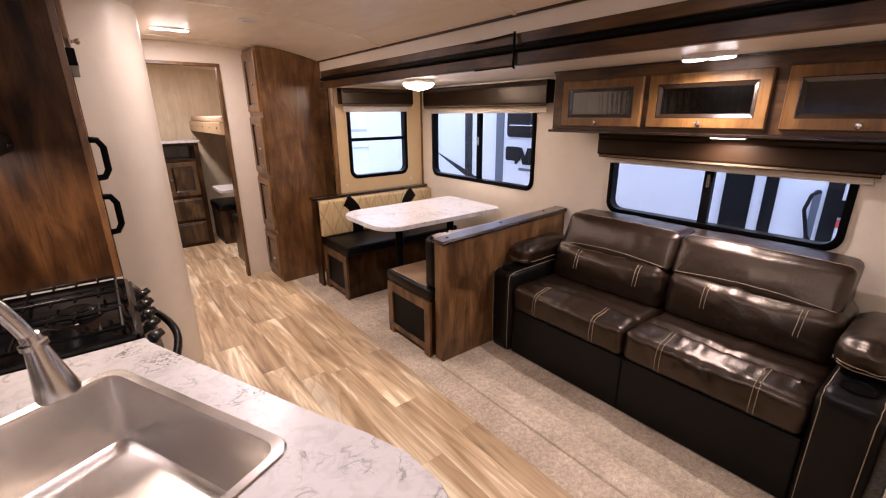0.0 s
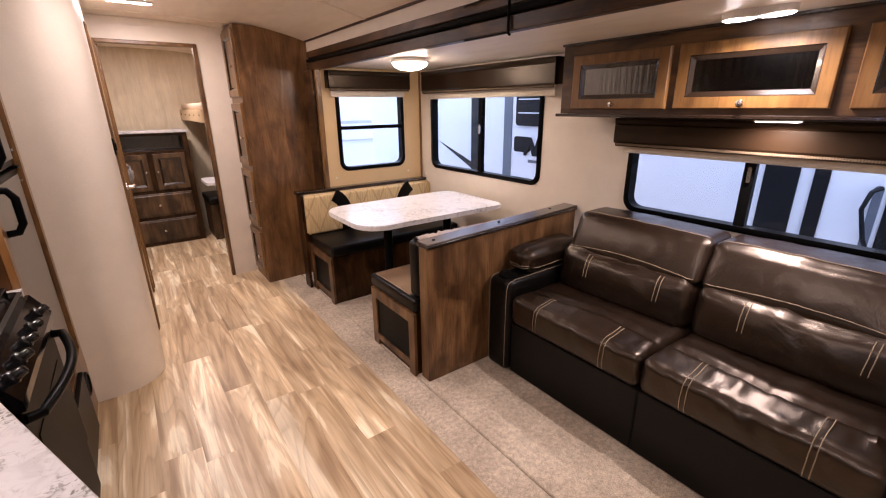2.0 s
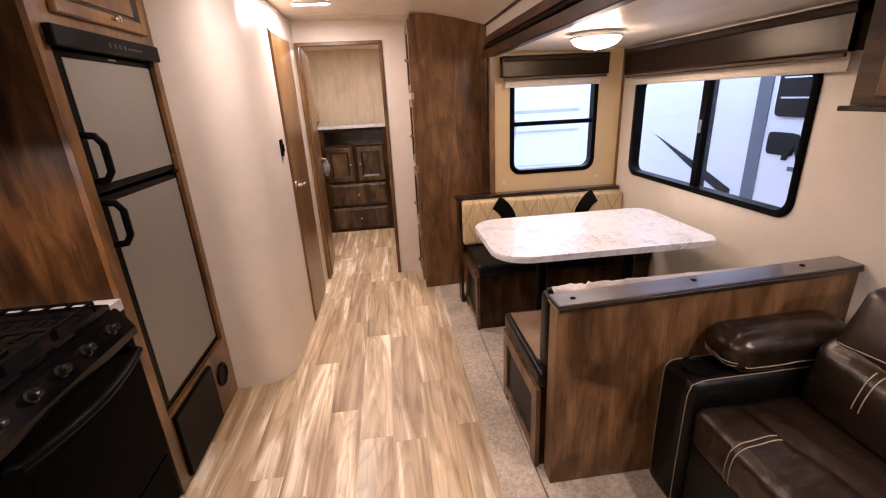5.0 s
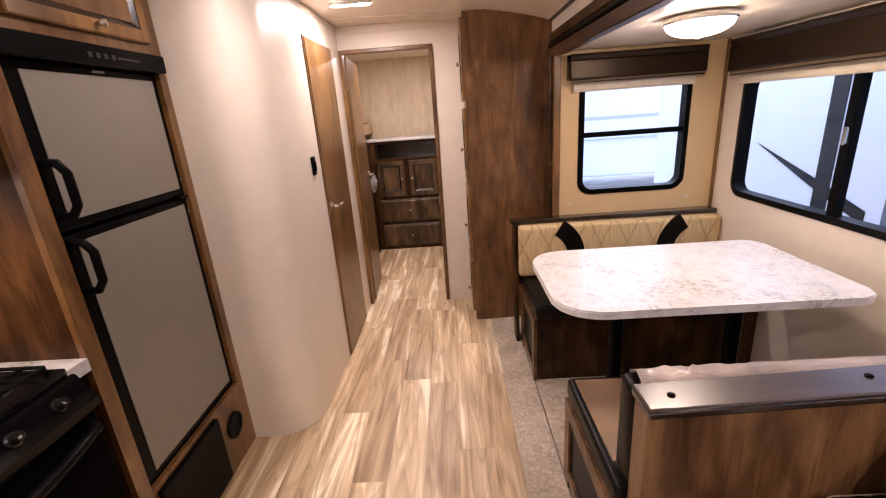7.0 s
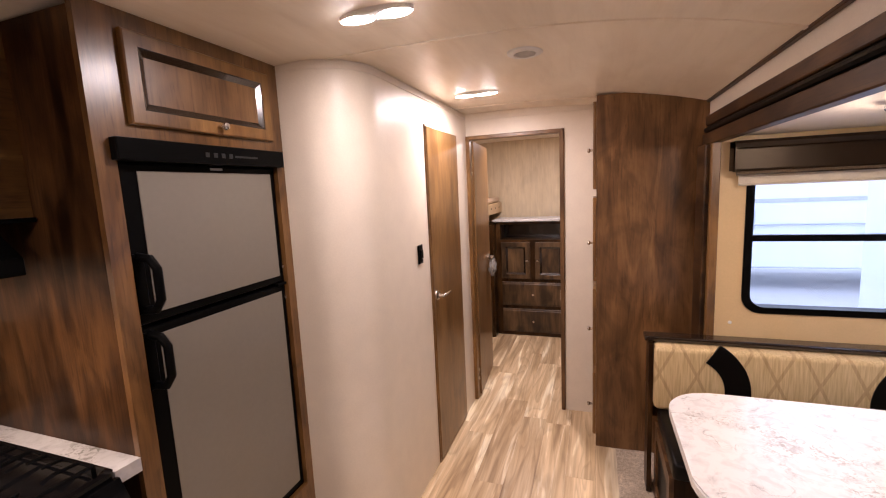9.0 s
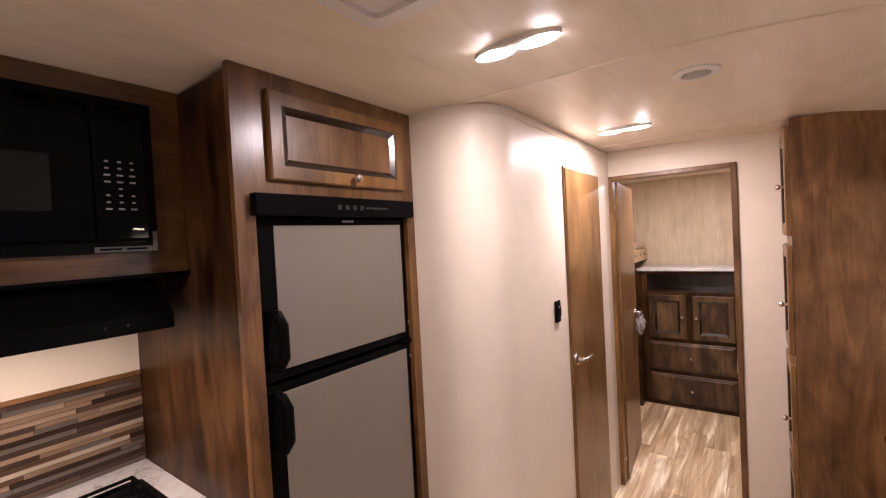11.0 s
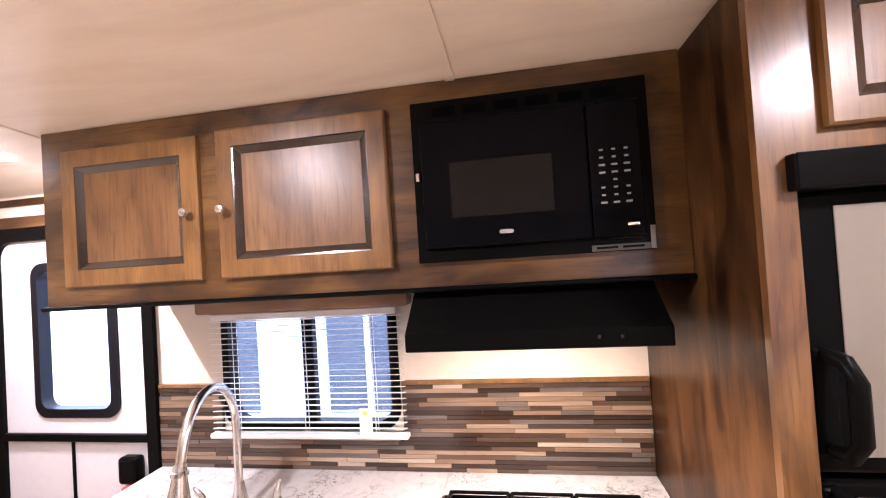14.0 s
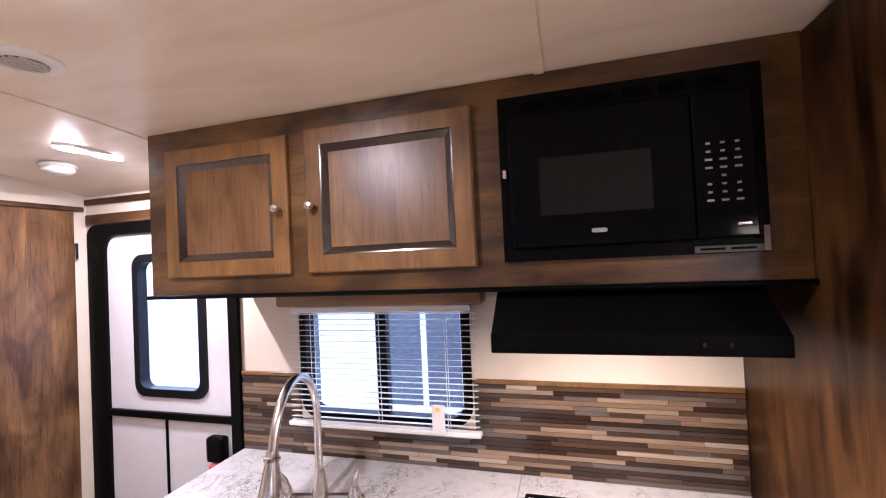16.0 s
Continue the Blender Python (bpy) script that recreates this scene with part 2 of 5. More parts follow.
def pane_material(name, tint, gloss, rough=0.03, ribs=0.0):
    mat, nt, bs = nodes_of(name)
    out = nt.nodes["Material Output"]
    tr = nt.nodes.new("ShaderNodeBsdfTransparent")
    tr.inputs[0].default_value = (*tint, 1)
    gl = nt.nodes.new("ShaderNodeBsdfGlossy")
    gl.inputs["Roughness"].default_value = rough
    if ribs:
        n = add(nt, "ShaderNodeTexNoise", Scale=1.0, Detail=3.0)
        nt.links.new(coords(nt, (60, 60, 2.5)).outputs[0], n.inputs["Vector"])
        b = add(nt, "ShaderNodeBump", Strength=0.6, Distance=ribs)
        nt.links.new(n.outputs["Fac"], b.inputs["Height"])
        nt.links.new(b.outputs[0], gl.inputs["Normal"])
    m = nt.nodes.new("ShaderNodeMixShader")
    m.inputs[0].default_value = gloss
    for s, d in ((tr, 1), (gl, 2)):
        nt.links.new(s.outputs[0], m.inputs[d])
    nt.links.new(m.outputs[0], out.inputs[0])
    return mat


WALL = plain("wallpaper", (0.752, 0.668, 0.552), rough=0.4, spec=0.38, grain=160, vary=0.05, relief=0.0004)
WALL_GOLD = plain("gold_wallboard", (0.64, 0.46, 0.24), rough=0.45, grain=120, vary=0.05, relief=0.0003)
WALL_BUNK = wood("pale_wallboard", (0.58, 0.48, 0.32), (0.64, 0.54, 0.37), (0.69, 0.59, 0.42), axis=2, rough=0.5, spread=0, coat=0, streak=0.2, blotch=0.12, pores=0.2)
CEIL = wood("ceiling_board", (0.80, 0.70, 0.565), (0.85, 0.755, 0.62), (0.88, 0.79, 0.66), axis=1, rough=0.36, spread=0, fine=60.0, coat=0, streak=0.035, blotch=0.04, pores=0.3)
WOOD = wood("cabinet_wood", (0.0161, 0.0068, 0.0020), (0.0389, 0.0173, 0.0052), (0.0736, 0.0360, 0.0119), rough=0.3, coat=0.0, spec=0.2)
WOOD_X = wood("cabinet_wood_across", (0.0368, 0.0173, 0.0060), (0.0765, 0.0368, 0.0128), (0.1237, 0.0653, 0.0240), axis=1)
DOORWOOD = wood("door_frame_wood", (0.134, 0.061, 0.0155), (0.188, 0.092, 0.0245), (0.248, 0.129, 0.037), streak=0.3, blotch=0.45, coat=0.22, spec=0.45)
FACEWOOD = wood("face_frame_wood", (0.096, 0.043, 0.0122), (0.152, 0.071, 0.0205), (0.215, 0.109, 0.034), rough=0.28, blotch=0.6, coat=0.4, spec=0.45)
FACEWOOD_X = wood("face_frame_wood_across", (0.0696, 0.0312, 0.0078), (0.1104, 0.0543, 0.0141), (0.1572, 0.0828, 0.0228), axis=1, rough=0.33, blotch=1.0, coat=0.22, spec=0.45)
PANTRYWOOD = wood("pantry_wood", (0.092, 0.043, 0.0150), (0.165, 0.081, 0.0290), (0.240, 0.128, 0.0490), rough=0.32, streak=0.3, blotch=0.55)
PANELWOOD = wood("door_panel_wood", (0.104, 0.048, 0.0165), (0.160, 0.080, 0.030), (0.225, 0.122, 0.048), contrast=(0.3, 0.5, 0.75), streak=0.35, blotch=0.5, coat=0.22, spec=0.45)
BATHWOOD = wood("bath_door_wood", (0.150, 0.076, 0.025), (0.194, 0.101, 0.034), (0.240, 0.132, 0.046), rough=0.3, streak=0.25, blotch=0.35)
FASCIA = wood("fascia_wood", (0.026, 0.0115, 0.0038), (0.058, 0.027, 0.0092), (0.100, 0.050, 0.0185), axis=1, coat=0.03, spec=0.22)
HALFWOOD = wood("half_wall_wood", (0.070, 0.033, 0.0125), (0.135, 0.068, 0.026), (0.205, 0.112, 0.046))
DRESSERWOOD = wood("dresser_wood", (0.034, 0.019, 0.008), (0.072, 0.040, 0.017), (0.130, 0.077, 0.034))
GLAZE = plain("dark_glaze", (0.018, 0.010, 0.006), rough=0.2, spec=0.8, coat=0.4)
CAPWOOD = wood("cap_wood", (0.048, 0.032, 0.027), (0.075, 0.052, 0.045), (0.105, 0.075, 0.066), axis=0, rough=0.24, coat=1.0, streak=0.2, blotch=0.2)
PLANK = plank_material()
STONE = stone_material("marble_worktop", (0.53, 0.515, 0.51), (0.27, 0.255, 0.24), (0.16, 0.155, 0.125), 0.9, 0.52)
STONE_TABLE = stone_material("marble_table", (0.76, 0.74, 0.735), (0.46, 0.45, 0.45), (0.40, 0.37, 0.34), 0.6, 0.58)
CARPET = carpet_material()
LEATHER = leather_material("brown_leather", (0.0098, 0.0052, 0.0029), rough=0.32, fold=0.0055, spec=0.65, sheen=(1.0, 0.84, 0.68), crinkle=0.0006)
LEATHER_BLACK = leather_material("black_leather", (0.0032, 0.0025, 0.0022), rough=0.38, fold=0.002, spec=0.2)
PAD_VINYL = leather_material("pale_pad_vinyl", (0.42, 0.345, 0.305), rough=0.3, fold=0.006, crinkle=0.004)
LEATHER_TAN = leather_material("tan_seat_leather", (0.27, 0.175, 0.105), rough=0.36)
VALANCE = leather_material("valance_leather", (0.016, 0.0082, 0.0038), rough=0.34, fold=0.0015, spec=0.32, sheen=(1.0, 0.84, 0.66))
THREAD = plain("tan_thread", (0.24, 0.18, 0.115), rough=0.8, grain=400)
CLOTH = diamond_cloth()
STEEL = plain("brushed_steel", (0.74, 0.71, 0.68), rough=0.27, metal=1.0, grain=180)
NICKEL = plain("brushed_nickel", (0.66, 0.62, 0.57), rough=0.25, metal=1.0)
BLACK = plain("black_plastic", (0.0035, 0.0035, 0.0035), rough=0.3, spec=0.07, sheen=0.6)
ENAMEL = plain("black_enamel", (0.003, 0.003, 0.0035), rough=0.08, spec=0.3, sheen=0.8)
IRON = plain("cast_iron", (0.003, 0.003, 0.003), rough=0.24, relief=0.0003, spec=0.12)
KNOB_GREY = plain("dull_knob_metal", (0.007, 0.007, 0.007), rough=0.16, metal=0.0, spec=0.4)
OVEN_BLACK = plain("oven_door_enamel", (0.002, 0.002, 0.0022), rough=0.3, spec=0.012, sheen=0.3)
GLASS_BLACK = plain("dark_oven_glass", (0.004, 0.004, 0.005), rough=0.08, spec=0.10, sheen=0.4)
SCREEN_GREY = plain("oven_window_mesh", (0.010, 0.0095, 0.009), rough=0.25, spec=0.18)
FRIDGE_GREY = plain("fridge_panel_grey", (0.208, 0.184, 0.150), rough=0.38, grain=60, vary=0.04)
TRIM_GREY = plain("dull_trim_grey", (0.07, 0.064, 0.056), rough=0.3)
WHITE = plain("white_plastic", (0.78, 0.76, 0.73), rough=0.45, vary=0.04)
LETTER = plain("pale_print", (0.34, 0.34, 0.33), rough=0.5)
GREY_LINE = plain("dim_print", (0.02, 0.02, 0.02), rough=0.4)
FABRIC = plain("roller_shade_cloth", (0.66, 0.58, 0.46), rough=0.9, grain=300, relief=0.0005)
LACE = plain("shade_trim", (0.16, 0.11, 0.065), rough=0.9, grain=400, relief=0.001)
SHEET = plain("folded_tan_cloth", (0.55, 0.42, 0.30), rough=0.7, grain=60, relief=0.001)
GEL = plain("white_door_skin", (0.68, 0.67, 0.70), rough=0.4, vary=0.05)
TRAILER = plain("white_fibreglass", (0.66, 0.695, 0.785), rough=0.35, grain=6, vary=0.03)
STRIPE = plain("charcoal_stripe", (0.005, 0.006, 0.009), rough=0.4, spec=0.2)
MIDGREY = plain("grey_graphic", (0.10, 0.12, 0.16), rough=0.4)
PALEGREY = plain("pale_grey_panel", (0.42, 0.44, 0.50), rough=0.5)
DIMGLASS = plain("dim_blue_glass", (0.06, 0.07, 0.09), rough=0.15)
RED = plain("red_panel", (0.62, 0.07, 0.09), rough=0.4)
CONCRETE = plain("showroom_floor", (0.42, 0.42, 0.43), rough=0.5, grain=5)
PANE = pane_material("window_glass", (0.97, 0.98, 0.98), 0.02)
SMOKED = pane_material("smoked_glass", (0.28, 0.25, 0.20), 0.15, 0.14, ribs=0.002)
LENS = glow("led_lens", (1.0, 0.9, 0.76), LED_GLOW)
DIM_LENS = glow("slide_lamp_lens", (1.0, 0.9, 0.76), 18.0)
HOOD_LENS = glow("hood_lamp_lens", (1.0, 0.75, 0.45), 12.0)
DOME = glow("dome_glass", (1.0, 0.80, 0.55), DOME_GLOW)


# ---- builders ----
def part(name, bm, material, parent=None, label="", smooth=False):
    bmesh.ops.recalc_face_normals(bm, faces=bm.faces)
    me = bpy.data.meshes.new(name)
    bm.to_mesh(me)
    bm.free()
    me.materials.append(material)
    if smooth:
        for p in me.polygons:
            p.use_smooth = True
        me.set_sharp_from_angle(angle=radians(40))
    ob = new(name, me)
    if parent is not None:
        ob.parent = parent
        if parent.type == "EMPTY":
            ob.matrix_parent_inverse = Matrix.Translation(-Vector(parent.location))
    if label:
        ob["label"] = label
    return ob


def thing(name, base, label, category, group="", kind=""):
    ob = new(name)
    ob.location = base
    ob.empty_display_size = 0.1
    return tagged(ob, label, category, group, kind)


def box(bm, x0, x1, y0, y1, z0, z1, bevel=0.0, seg=2):
    m = Matrix.Translation(((x0 + x1) / 2, (y0 + y1) / 2, (z0 + z1) / 2)) @ Matrix.Diagonal((x1 - x0, y1 - y0, z1 - z0, 1))
    vs = bmesh.ops.create_cube(bm, size=1, matrix=m)["verts"]
    if bevel:
        es = list({e for v in vs for e in v.link_edges})
        bmesh.ops.bevel(bm, geom=es, offset=bevel, segments=seg, profile=0.5, affect="EDGES")
    return bm


def cube(*a, **k):
    return box(bmesh.new(), *a, **k)


def prism(bm, outline, m, depth):
    """Extrudes a flat outline (u, v) by depth along w, placed by m."""
    a = [bm.verts.new(m @ Vector((u, v, 0))) for u, v in outline]
    b = [bm.verts.new(m @ Vector((u, v, depth))) for u, v in outline]
    n = len(a)
    bm.faces.new(a)
    bm.faces.new(b[::-1])
    for i in range(n):
        bm.faces.new((a[i], b[i], b[(i + 1) % n], a[(i + 1) % n]))
    return bm


def loops(bm, rings, m, close=False):
    """Joins rings of the same number of (u, v, w) points into a skin."""
    rows = [[bm.verts.new(m @ Vector(p)) for p in ring] for ring in rings]
    n = len(rows[0])
    for a, b in zip(rows, rows[1:] + (rows[:1] if close else [])):
        for i in range(n):
            bm.faces.new((a[i], a[(i + 1) % n], b[(i + 1) % n], b[i]))
    return rows


def rrect(u0, u1, v0, v1, r, n=6):
    """Outline of a rectangle with round corners."""
    pts = []
    for cu, cv, a0 in ((u1 - r, v1 - r, 0), (u0 + r, v1 - r, 90), (u0 + r, v0 + r, 180), (u1 - r, v0 + r, 270)):
        for i in range(n + 1):
            a = radians(a0 + 90 * i / n)
            pts.append((cu + r * math.cos(a), cv + r * math.sin(a)))
    return pts


def tube(bm, pts, r, n=8, cap=True):
    """A round bar along a line of points; r is one radius or one for each point."""
    pts = [Vector(p) for p in pts]
    rs = r if isinstance(r, (list, tuple)) else [r] * len(pts)
    rows = []
    side = None
    for i, p in enumerate(pts):
        d = (pts[min(i + 1, len(pts) - 1)] - pts[max(i - 1, 0)]).normalized()
        if side is None:
            side = d.orthogonal().normalized()
        side = (side - d * side.dot(d)).normalized()
        up = d.cross(side)
        rows.append([bm.verts.new(p + rs[i] * (side * math.cos(2 * math.pi * k / n) + up * math.sin(2 * math.pi * k / n))) for k in range(n)])
    for a, b in zip(rows, rows[1:]):
        for k in range(n):
            bm.faces.new((a[k], a[(k + 1) % n], b[(k + 1) % n], b[k]))
    if cap:
        bm.faces.new(rows[0][::-1])
        bm.faces.new(rows[-1])
    return bm


def lathe(bm, profile, m, n=16):
    """Turns a profile of (radius, height) round the w axis of m."""
    rings = [[(r * math.cos(2 * math.pi * k / n), r * math.sin(2 * math.pi * k / n), h) for k in range(n)] for r, h in profile]
    rows = loops(bm, rings, m)
    bm.faces.new(rows[0][::-1])
    bm.faces.new(rows[-1])
    return bm


def facing(x, y, z, way):
    """Frame of a vertical face: u runs along it, v up, w out of it. way is '+x', '-x', '+y' or '-y'."""
    u, w = {"+x": ((0, 1, 0), (1, 0, 0)), "-x": ((0, 1, 0), (-1, 0, 0)), "+y": ((1, 0, 0), (0, 1, 0)), "-y": ((1, 0, 0), (0, -1, 0))}[way]
    m = Matrix.Identity(4)
    for i in range(3):
        m[i][0], m[i][1], m[i][2] = u[i], (0, 0, 1)[i], w[i]
    m.translation = (x, y, z)
    return m


def holed(bm, m, u0, u1, v0, v1, holes, depth):
    """A slab from w = 0 back to w = -depth with rectangular holes (u0, u1, v0, v1)."""
    us = sorted({u0, u1, *[h[0] for h in holes], *[h[1] for h in holes]})
    vs = sorted({v0, v1, *[h[2] for h in holes], *[h[3] for h in holes]})
    us, vs = [u for u in us if u0 <= u <= u1], [v for v in vs if v0 <= v <= v1]
    ok = {}
    for i in range(len(us) - 1):
        for j in range(len(vs) - 1):
            cu, cv = (us[i] + us[i + 1]) / 2, (vs[j] + vs[j + 1]) / 2
            ok[i, j] = not any(h[0] < cu < h[1] and h[2] < cv < h[3] for h in holes)
    made = {}

    def vert(i, j, k):
        if (i, j, k) not in made:
            made[i, j, k] = bm.verts.new(m @ Vector((us[i], vs[j], -depth * k)))
        return made[i, j, k]

    for (i, j), solid in ok.items():
        if not solid:
            continue
        for k in (0, 1):
            bm.faces.new([vert(a, b, k) for a, b in ((i, j), (i + 1, j), (i + 1, j + 1), (i, j + 1))])
        for (di, dj), e in (((-1, 0), ((i, j), (i, j + 1))), ((1, 0), ((i + 1, j), (i + 1, j + 1))), ((0, -1), ((i, j), (i + 1, j))), ((0, 1), ((i, j + 1), (i + 1, j + 1)))):
            if not ok.get((i + di, j + dj), False):
                (a, b), (c, d) = e
                bm.faces.new((vert(a, b, 0), vert(c, d, 0), vert(c, d, 1), vert(a, b, 1)))
    return bm


def knob(parent, m, u, v, w, r=0.013):
    return part("knob", lathe(bmesh.new(), [(0.006, 0), (0.006, 0.012), (r * 0.75, 0.016), (r, 0.022), (r * 0.8, 0.029), (0.003, 0.031)], m @ Matrix.Translation((u, v, w)), 14), NICKEL, parent, "brushed nickel knob", True)


def panel_door(parent, m, u0, u1, v0, v1, knob_at=None, name="door", frame_w=0.05, t=0.019, woods=None, glass=None):
    """A framed cabinet door with a dark glazed moulding and a raised panel, on the plane w = 0 of m."""
    fw, pw = woods or (DOORWOOD, PANELWOOD)

    def rect(d, w):
        return [(u0 + d, v0 + d, w), (u1 - d, v0 + d, w), (u1 - d, v1 - d, w), (u0 + d, v1 - d, w)]

    bm = bmesh.new()
    loops(bm, [rect(0, 0.001), rect(0, t - 0.004), rect(0.004, t), rect(frame_w, t), rect(frame_w, 0.001)], m, True)
    d = part(name, bm, fw, parent)
    bm = bmesh.new()
    loops(bm, [rect(frame_w, t - 0.001), rect(frame_w + 0.004, t - 0.002), rect(frame_w + 0.02, t - 0.012), rect(frame_w + 0.02, 0.002), rect(frame_w, 0.002)], m, True)
    part("moulding", bm, GLAZE, d, "dark glazed moulding")
    bm = bmesh.new()
    i = frame_w + 0.02
    prism(bm, [(u0 + i, v0 + i), (u1 - i, v0 + i), (u1 - i, v1 - i), (u0 + i, v1 - i)], m @ Matrix.Translation((0, 0, 0.002)), t - 0.014 if not glass else 0.003)
    part("glass_panel" if glass else "panel", bm, glass or pw, d)
    if knob_at:
        knob(d, m, *knob_at, t)
    return d


def rounded_window(name, m, u0, u1, v0, v1, label, bars=(), r=0.075, fw=0.03, glass=None, proud=0.012, deep=0.05, kind="structure"):
    """A trailer window with round corners: black frame, bars and panes. bars are (along, at, thickness)."""
    w = thing(name, m @ Vector(((u0 + u1) / 2, v0, 0)), label, "window", kind=kind)
    bm = bmesh.new()
    o, o2, i = rrect(u0, u1, v0, v1, r), rrect(u0 + 0.006, u1 - 0.006, v0 + 0.006, v1 - 0.006, r - 0.006), rrect(u0 + fw, u1 - fw, v0 + fw, v1 - fw, r - fw * 0.6)
    ring = lambda p, h: [(a, b, h) for a, b in p]
    loops(bm, [ring(o, 0.001), ring(o, proud * 0.6), ring(o2, proud), ring(i, proud), ring(i, -deep), ring(o2, -deep), ring(o2, 0.001)], m, True)
    part("window_frame", bm, BLACK, w, "black rounded frame", True)
    for along, at, th in bars:
        bm = bmesh.new()
        a = (at - th / 2, at + th / 2, v0 + fw - 0.004, v1 - fw + 0.004) if along == "v" else (u0 + fw - 0.004, u1 - fw + 0.004, at - th / 2, at + th / 2)
        prism(bm, [(a[0], a[2]), (a[1], a[2]), (a[1], a[3]), (a[0], a[3])], m @ Matrix.Translation((0, 0, -0.03)), 0.032)
        part("mullion", bm, BLACK, w)
    cuts = sorted([b[1] for b in bars if b[0] == "v"])
    rows = sorted([b[1] for b in bars if b[0] == "h"])
    for a, b in zip([u0 + fw - 0.002, *cuts], [*cuts, u1 - fw + 0.002]):
        for c, d in zip([v0 + fw - 0.002, *rows], [*rows, v1 - fw + 0.002]):
            bm = bmesh.new()
            prism(bm, rrect(a + 0.001, b - 0.001, c + 0.001, d - 0.001, 0.03, 3), m @ Matrix.Translation((0, 0, -0.022)), 0.004)
            p = part("pane", bm, glass or PANE, w)
            p.visible_shadow = False
    return w


def ceil_z(x):
    return 2.032 - 0.10 * abs((x - 0.75) / 1.15) ** 3


def bow(bm, x0, x1, y0, y1, lift, depth, n=24):
    """A strip that follows the bowed ceiling."""
    xs = [x0 + (x1 - x0) * i / n for i in range(n + 1)]
    outline = [(x, ceil_z(x) + lift) for x in xs] + [(x, ceil_z(x) + lift + depth) for x in reversed(xs)]
    m = Matrix(((1, 0, 0, 0), (0, 0, 1, y0), (0, 1, 0, 0), (0, 0, 0, 1)))
    return prism(bm, outline, m, y1 - y0)


# ---- the setting ----
XW, XB, XS = -0.36, 1.99, 2.89
YS, YE, YH, YB = -0.10, 4.01, 4.635, 6.55
SLIDE_TOP = 1.71

floor = tagged(part("floor", cube(XW - 0.1, XB, YS - 0.1, YB + 0.1, -0.06, -0.009), plain("subfloor", (0.2, 0.15, 0.1))), "tan wood-look vinyl plank floor", "floor", kind="structure")
bm = bmesh.new()
prism(bm, [(1.575, 0.0005), (1.70, 0.006), (1.735, 0.007), (1.735, -0.05), (1.575, -0.05)], Matrix(((1, 0, 0, 0), (0, 0, 1, YS), (0, 1, 0, 0), (0, 0, 0, 1))), 4.25 - YS)
tagged(part("carpet_ramp", bm, CARPET), "beige cut-pile carpet strip sloping up to the slide-out", "carpet", kind="structure")
tagged(part("floor_slide", cube(1.742, XS + 0.03, 0.36, 4.25, -0.05, 0.010, 0.006, 1), CARPET), "beige cut-pile carpet on the slide-out floor", "carpet", kind="structure")

KWIN = (1.03, 1.655, 1.03, 1.47)
EDOOR = (0.0, 0.72, 0.0, 1.79)
bm = holed(bmesh.new(), facing(XW, 0, 0, "+x"), YS - 0.04, YB + 0.04, -0.05, 2.0, [KWIN, EDOOR], 0.05)
tagged(part("wall_kitchen", bm, WALL), "cream wallpapered side wall behind the kitchen", "wall", kind="structure")
tagged(part("wall_south", cube(XW, XB, YS - 0.05, YS, -0.05, 2.05), WALL), "cream wallpapered end wall", "wall", kind="structure")
bm = holed(bmesh.new(), facing(XB, 0, 0, "-x"), YS - 0.04, YB + 0.04, -0.05, 2.0, [(0.36, 4.10, -0.05, 1.80)], 0.05)
tagged(part("wall_slide_side", bm, WALL), "cream side wall with the slide-out opening", "wall", kind="structure")

W1, W2, W3 = (2.09, 2.71, 0.915, 1.57), (2.57, 3.84, 0.90, 1.53), (0.775, 1.95, 0.855, 1.27)


def inset(w, d=0.026):
    return (w[0] + d, w[1] - d, w[2] + d, w[3] - d)


bm = holed(bmesh.new(), facing(XS, 0, 0, "-x"), 0.36, YE + 0.05, -0.05, SLIDE_TOP + 0.05, [inset(W2), inset(W3)], 0.045)
tagged(part("wall_slide_long", bm, WALL), "cream wallpapered long wall of the slide-out", "wall", kind="structure")
bm = holed(bmesh.new(), facing(0, YE, 0, "-y"), 1.985, XS, -0.05, SLIDE_TOP + 0.05, [inset(W1)], 0.045)
tagged(part("wall_slide_end", bm, WALL_GOLD), "golden wallboard end wall of the slide-out", "wall", kind="structure")
tagged(part("wall_slide_near", cube(1.985, XS, 0.36, 0.41, -0.05, SLIDE_TOP + 0.05), WALL), "cream near end wall of the slide-out", "wall", kind="structure")
tagged(part("ceiling_slide", cube(XB - 0.02, XS + 0.045, 0.36, YE + 0.045, SLIDE_TOP, SLIDE_TOP + 0.05), CEIL), "pale flat slide-out ceiling", "ceiling", kind="structure")
bm = bow(bmesh.new(), XW - 0.05, XB + 0.05, YS - 0.05, YB + 0.05, 0.0, 0.05)
for y in (0.745, 1.965, 3.185, 4.405, 5.6):
    bow(bm, XW, XB, y - 0.011, y + 0.011, -0.005, 0.008)
tagged(part("ceiling", bm, CEIL, smooth=True), "pale bowed ceiling board with thin seam battens", "ceiling", kind="structure")

# bathroom wall with its rounded corner
def corner(r, cx, cy, n=12):
    return [(cx + r * math.sin(radians(90 * i / n)), cy - r * math.cos(radians(90 * i / n))) for i in range(n + 1)]


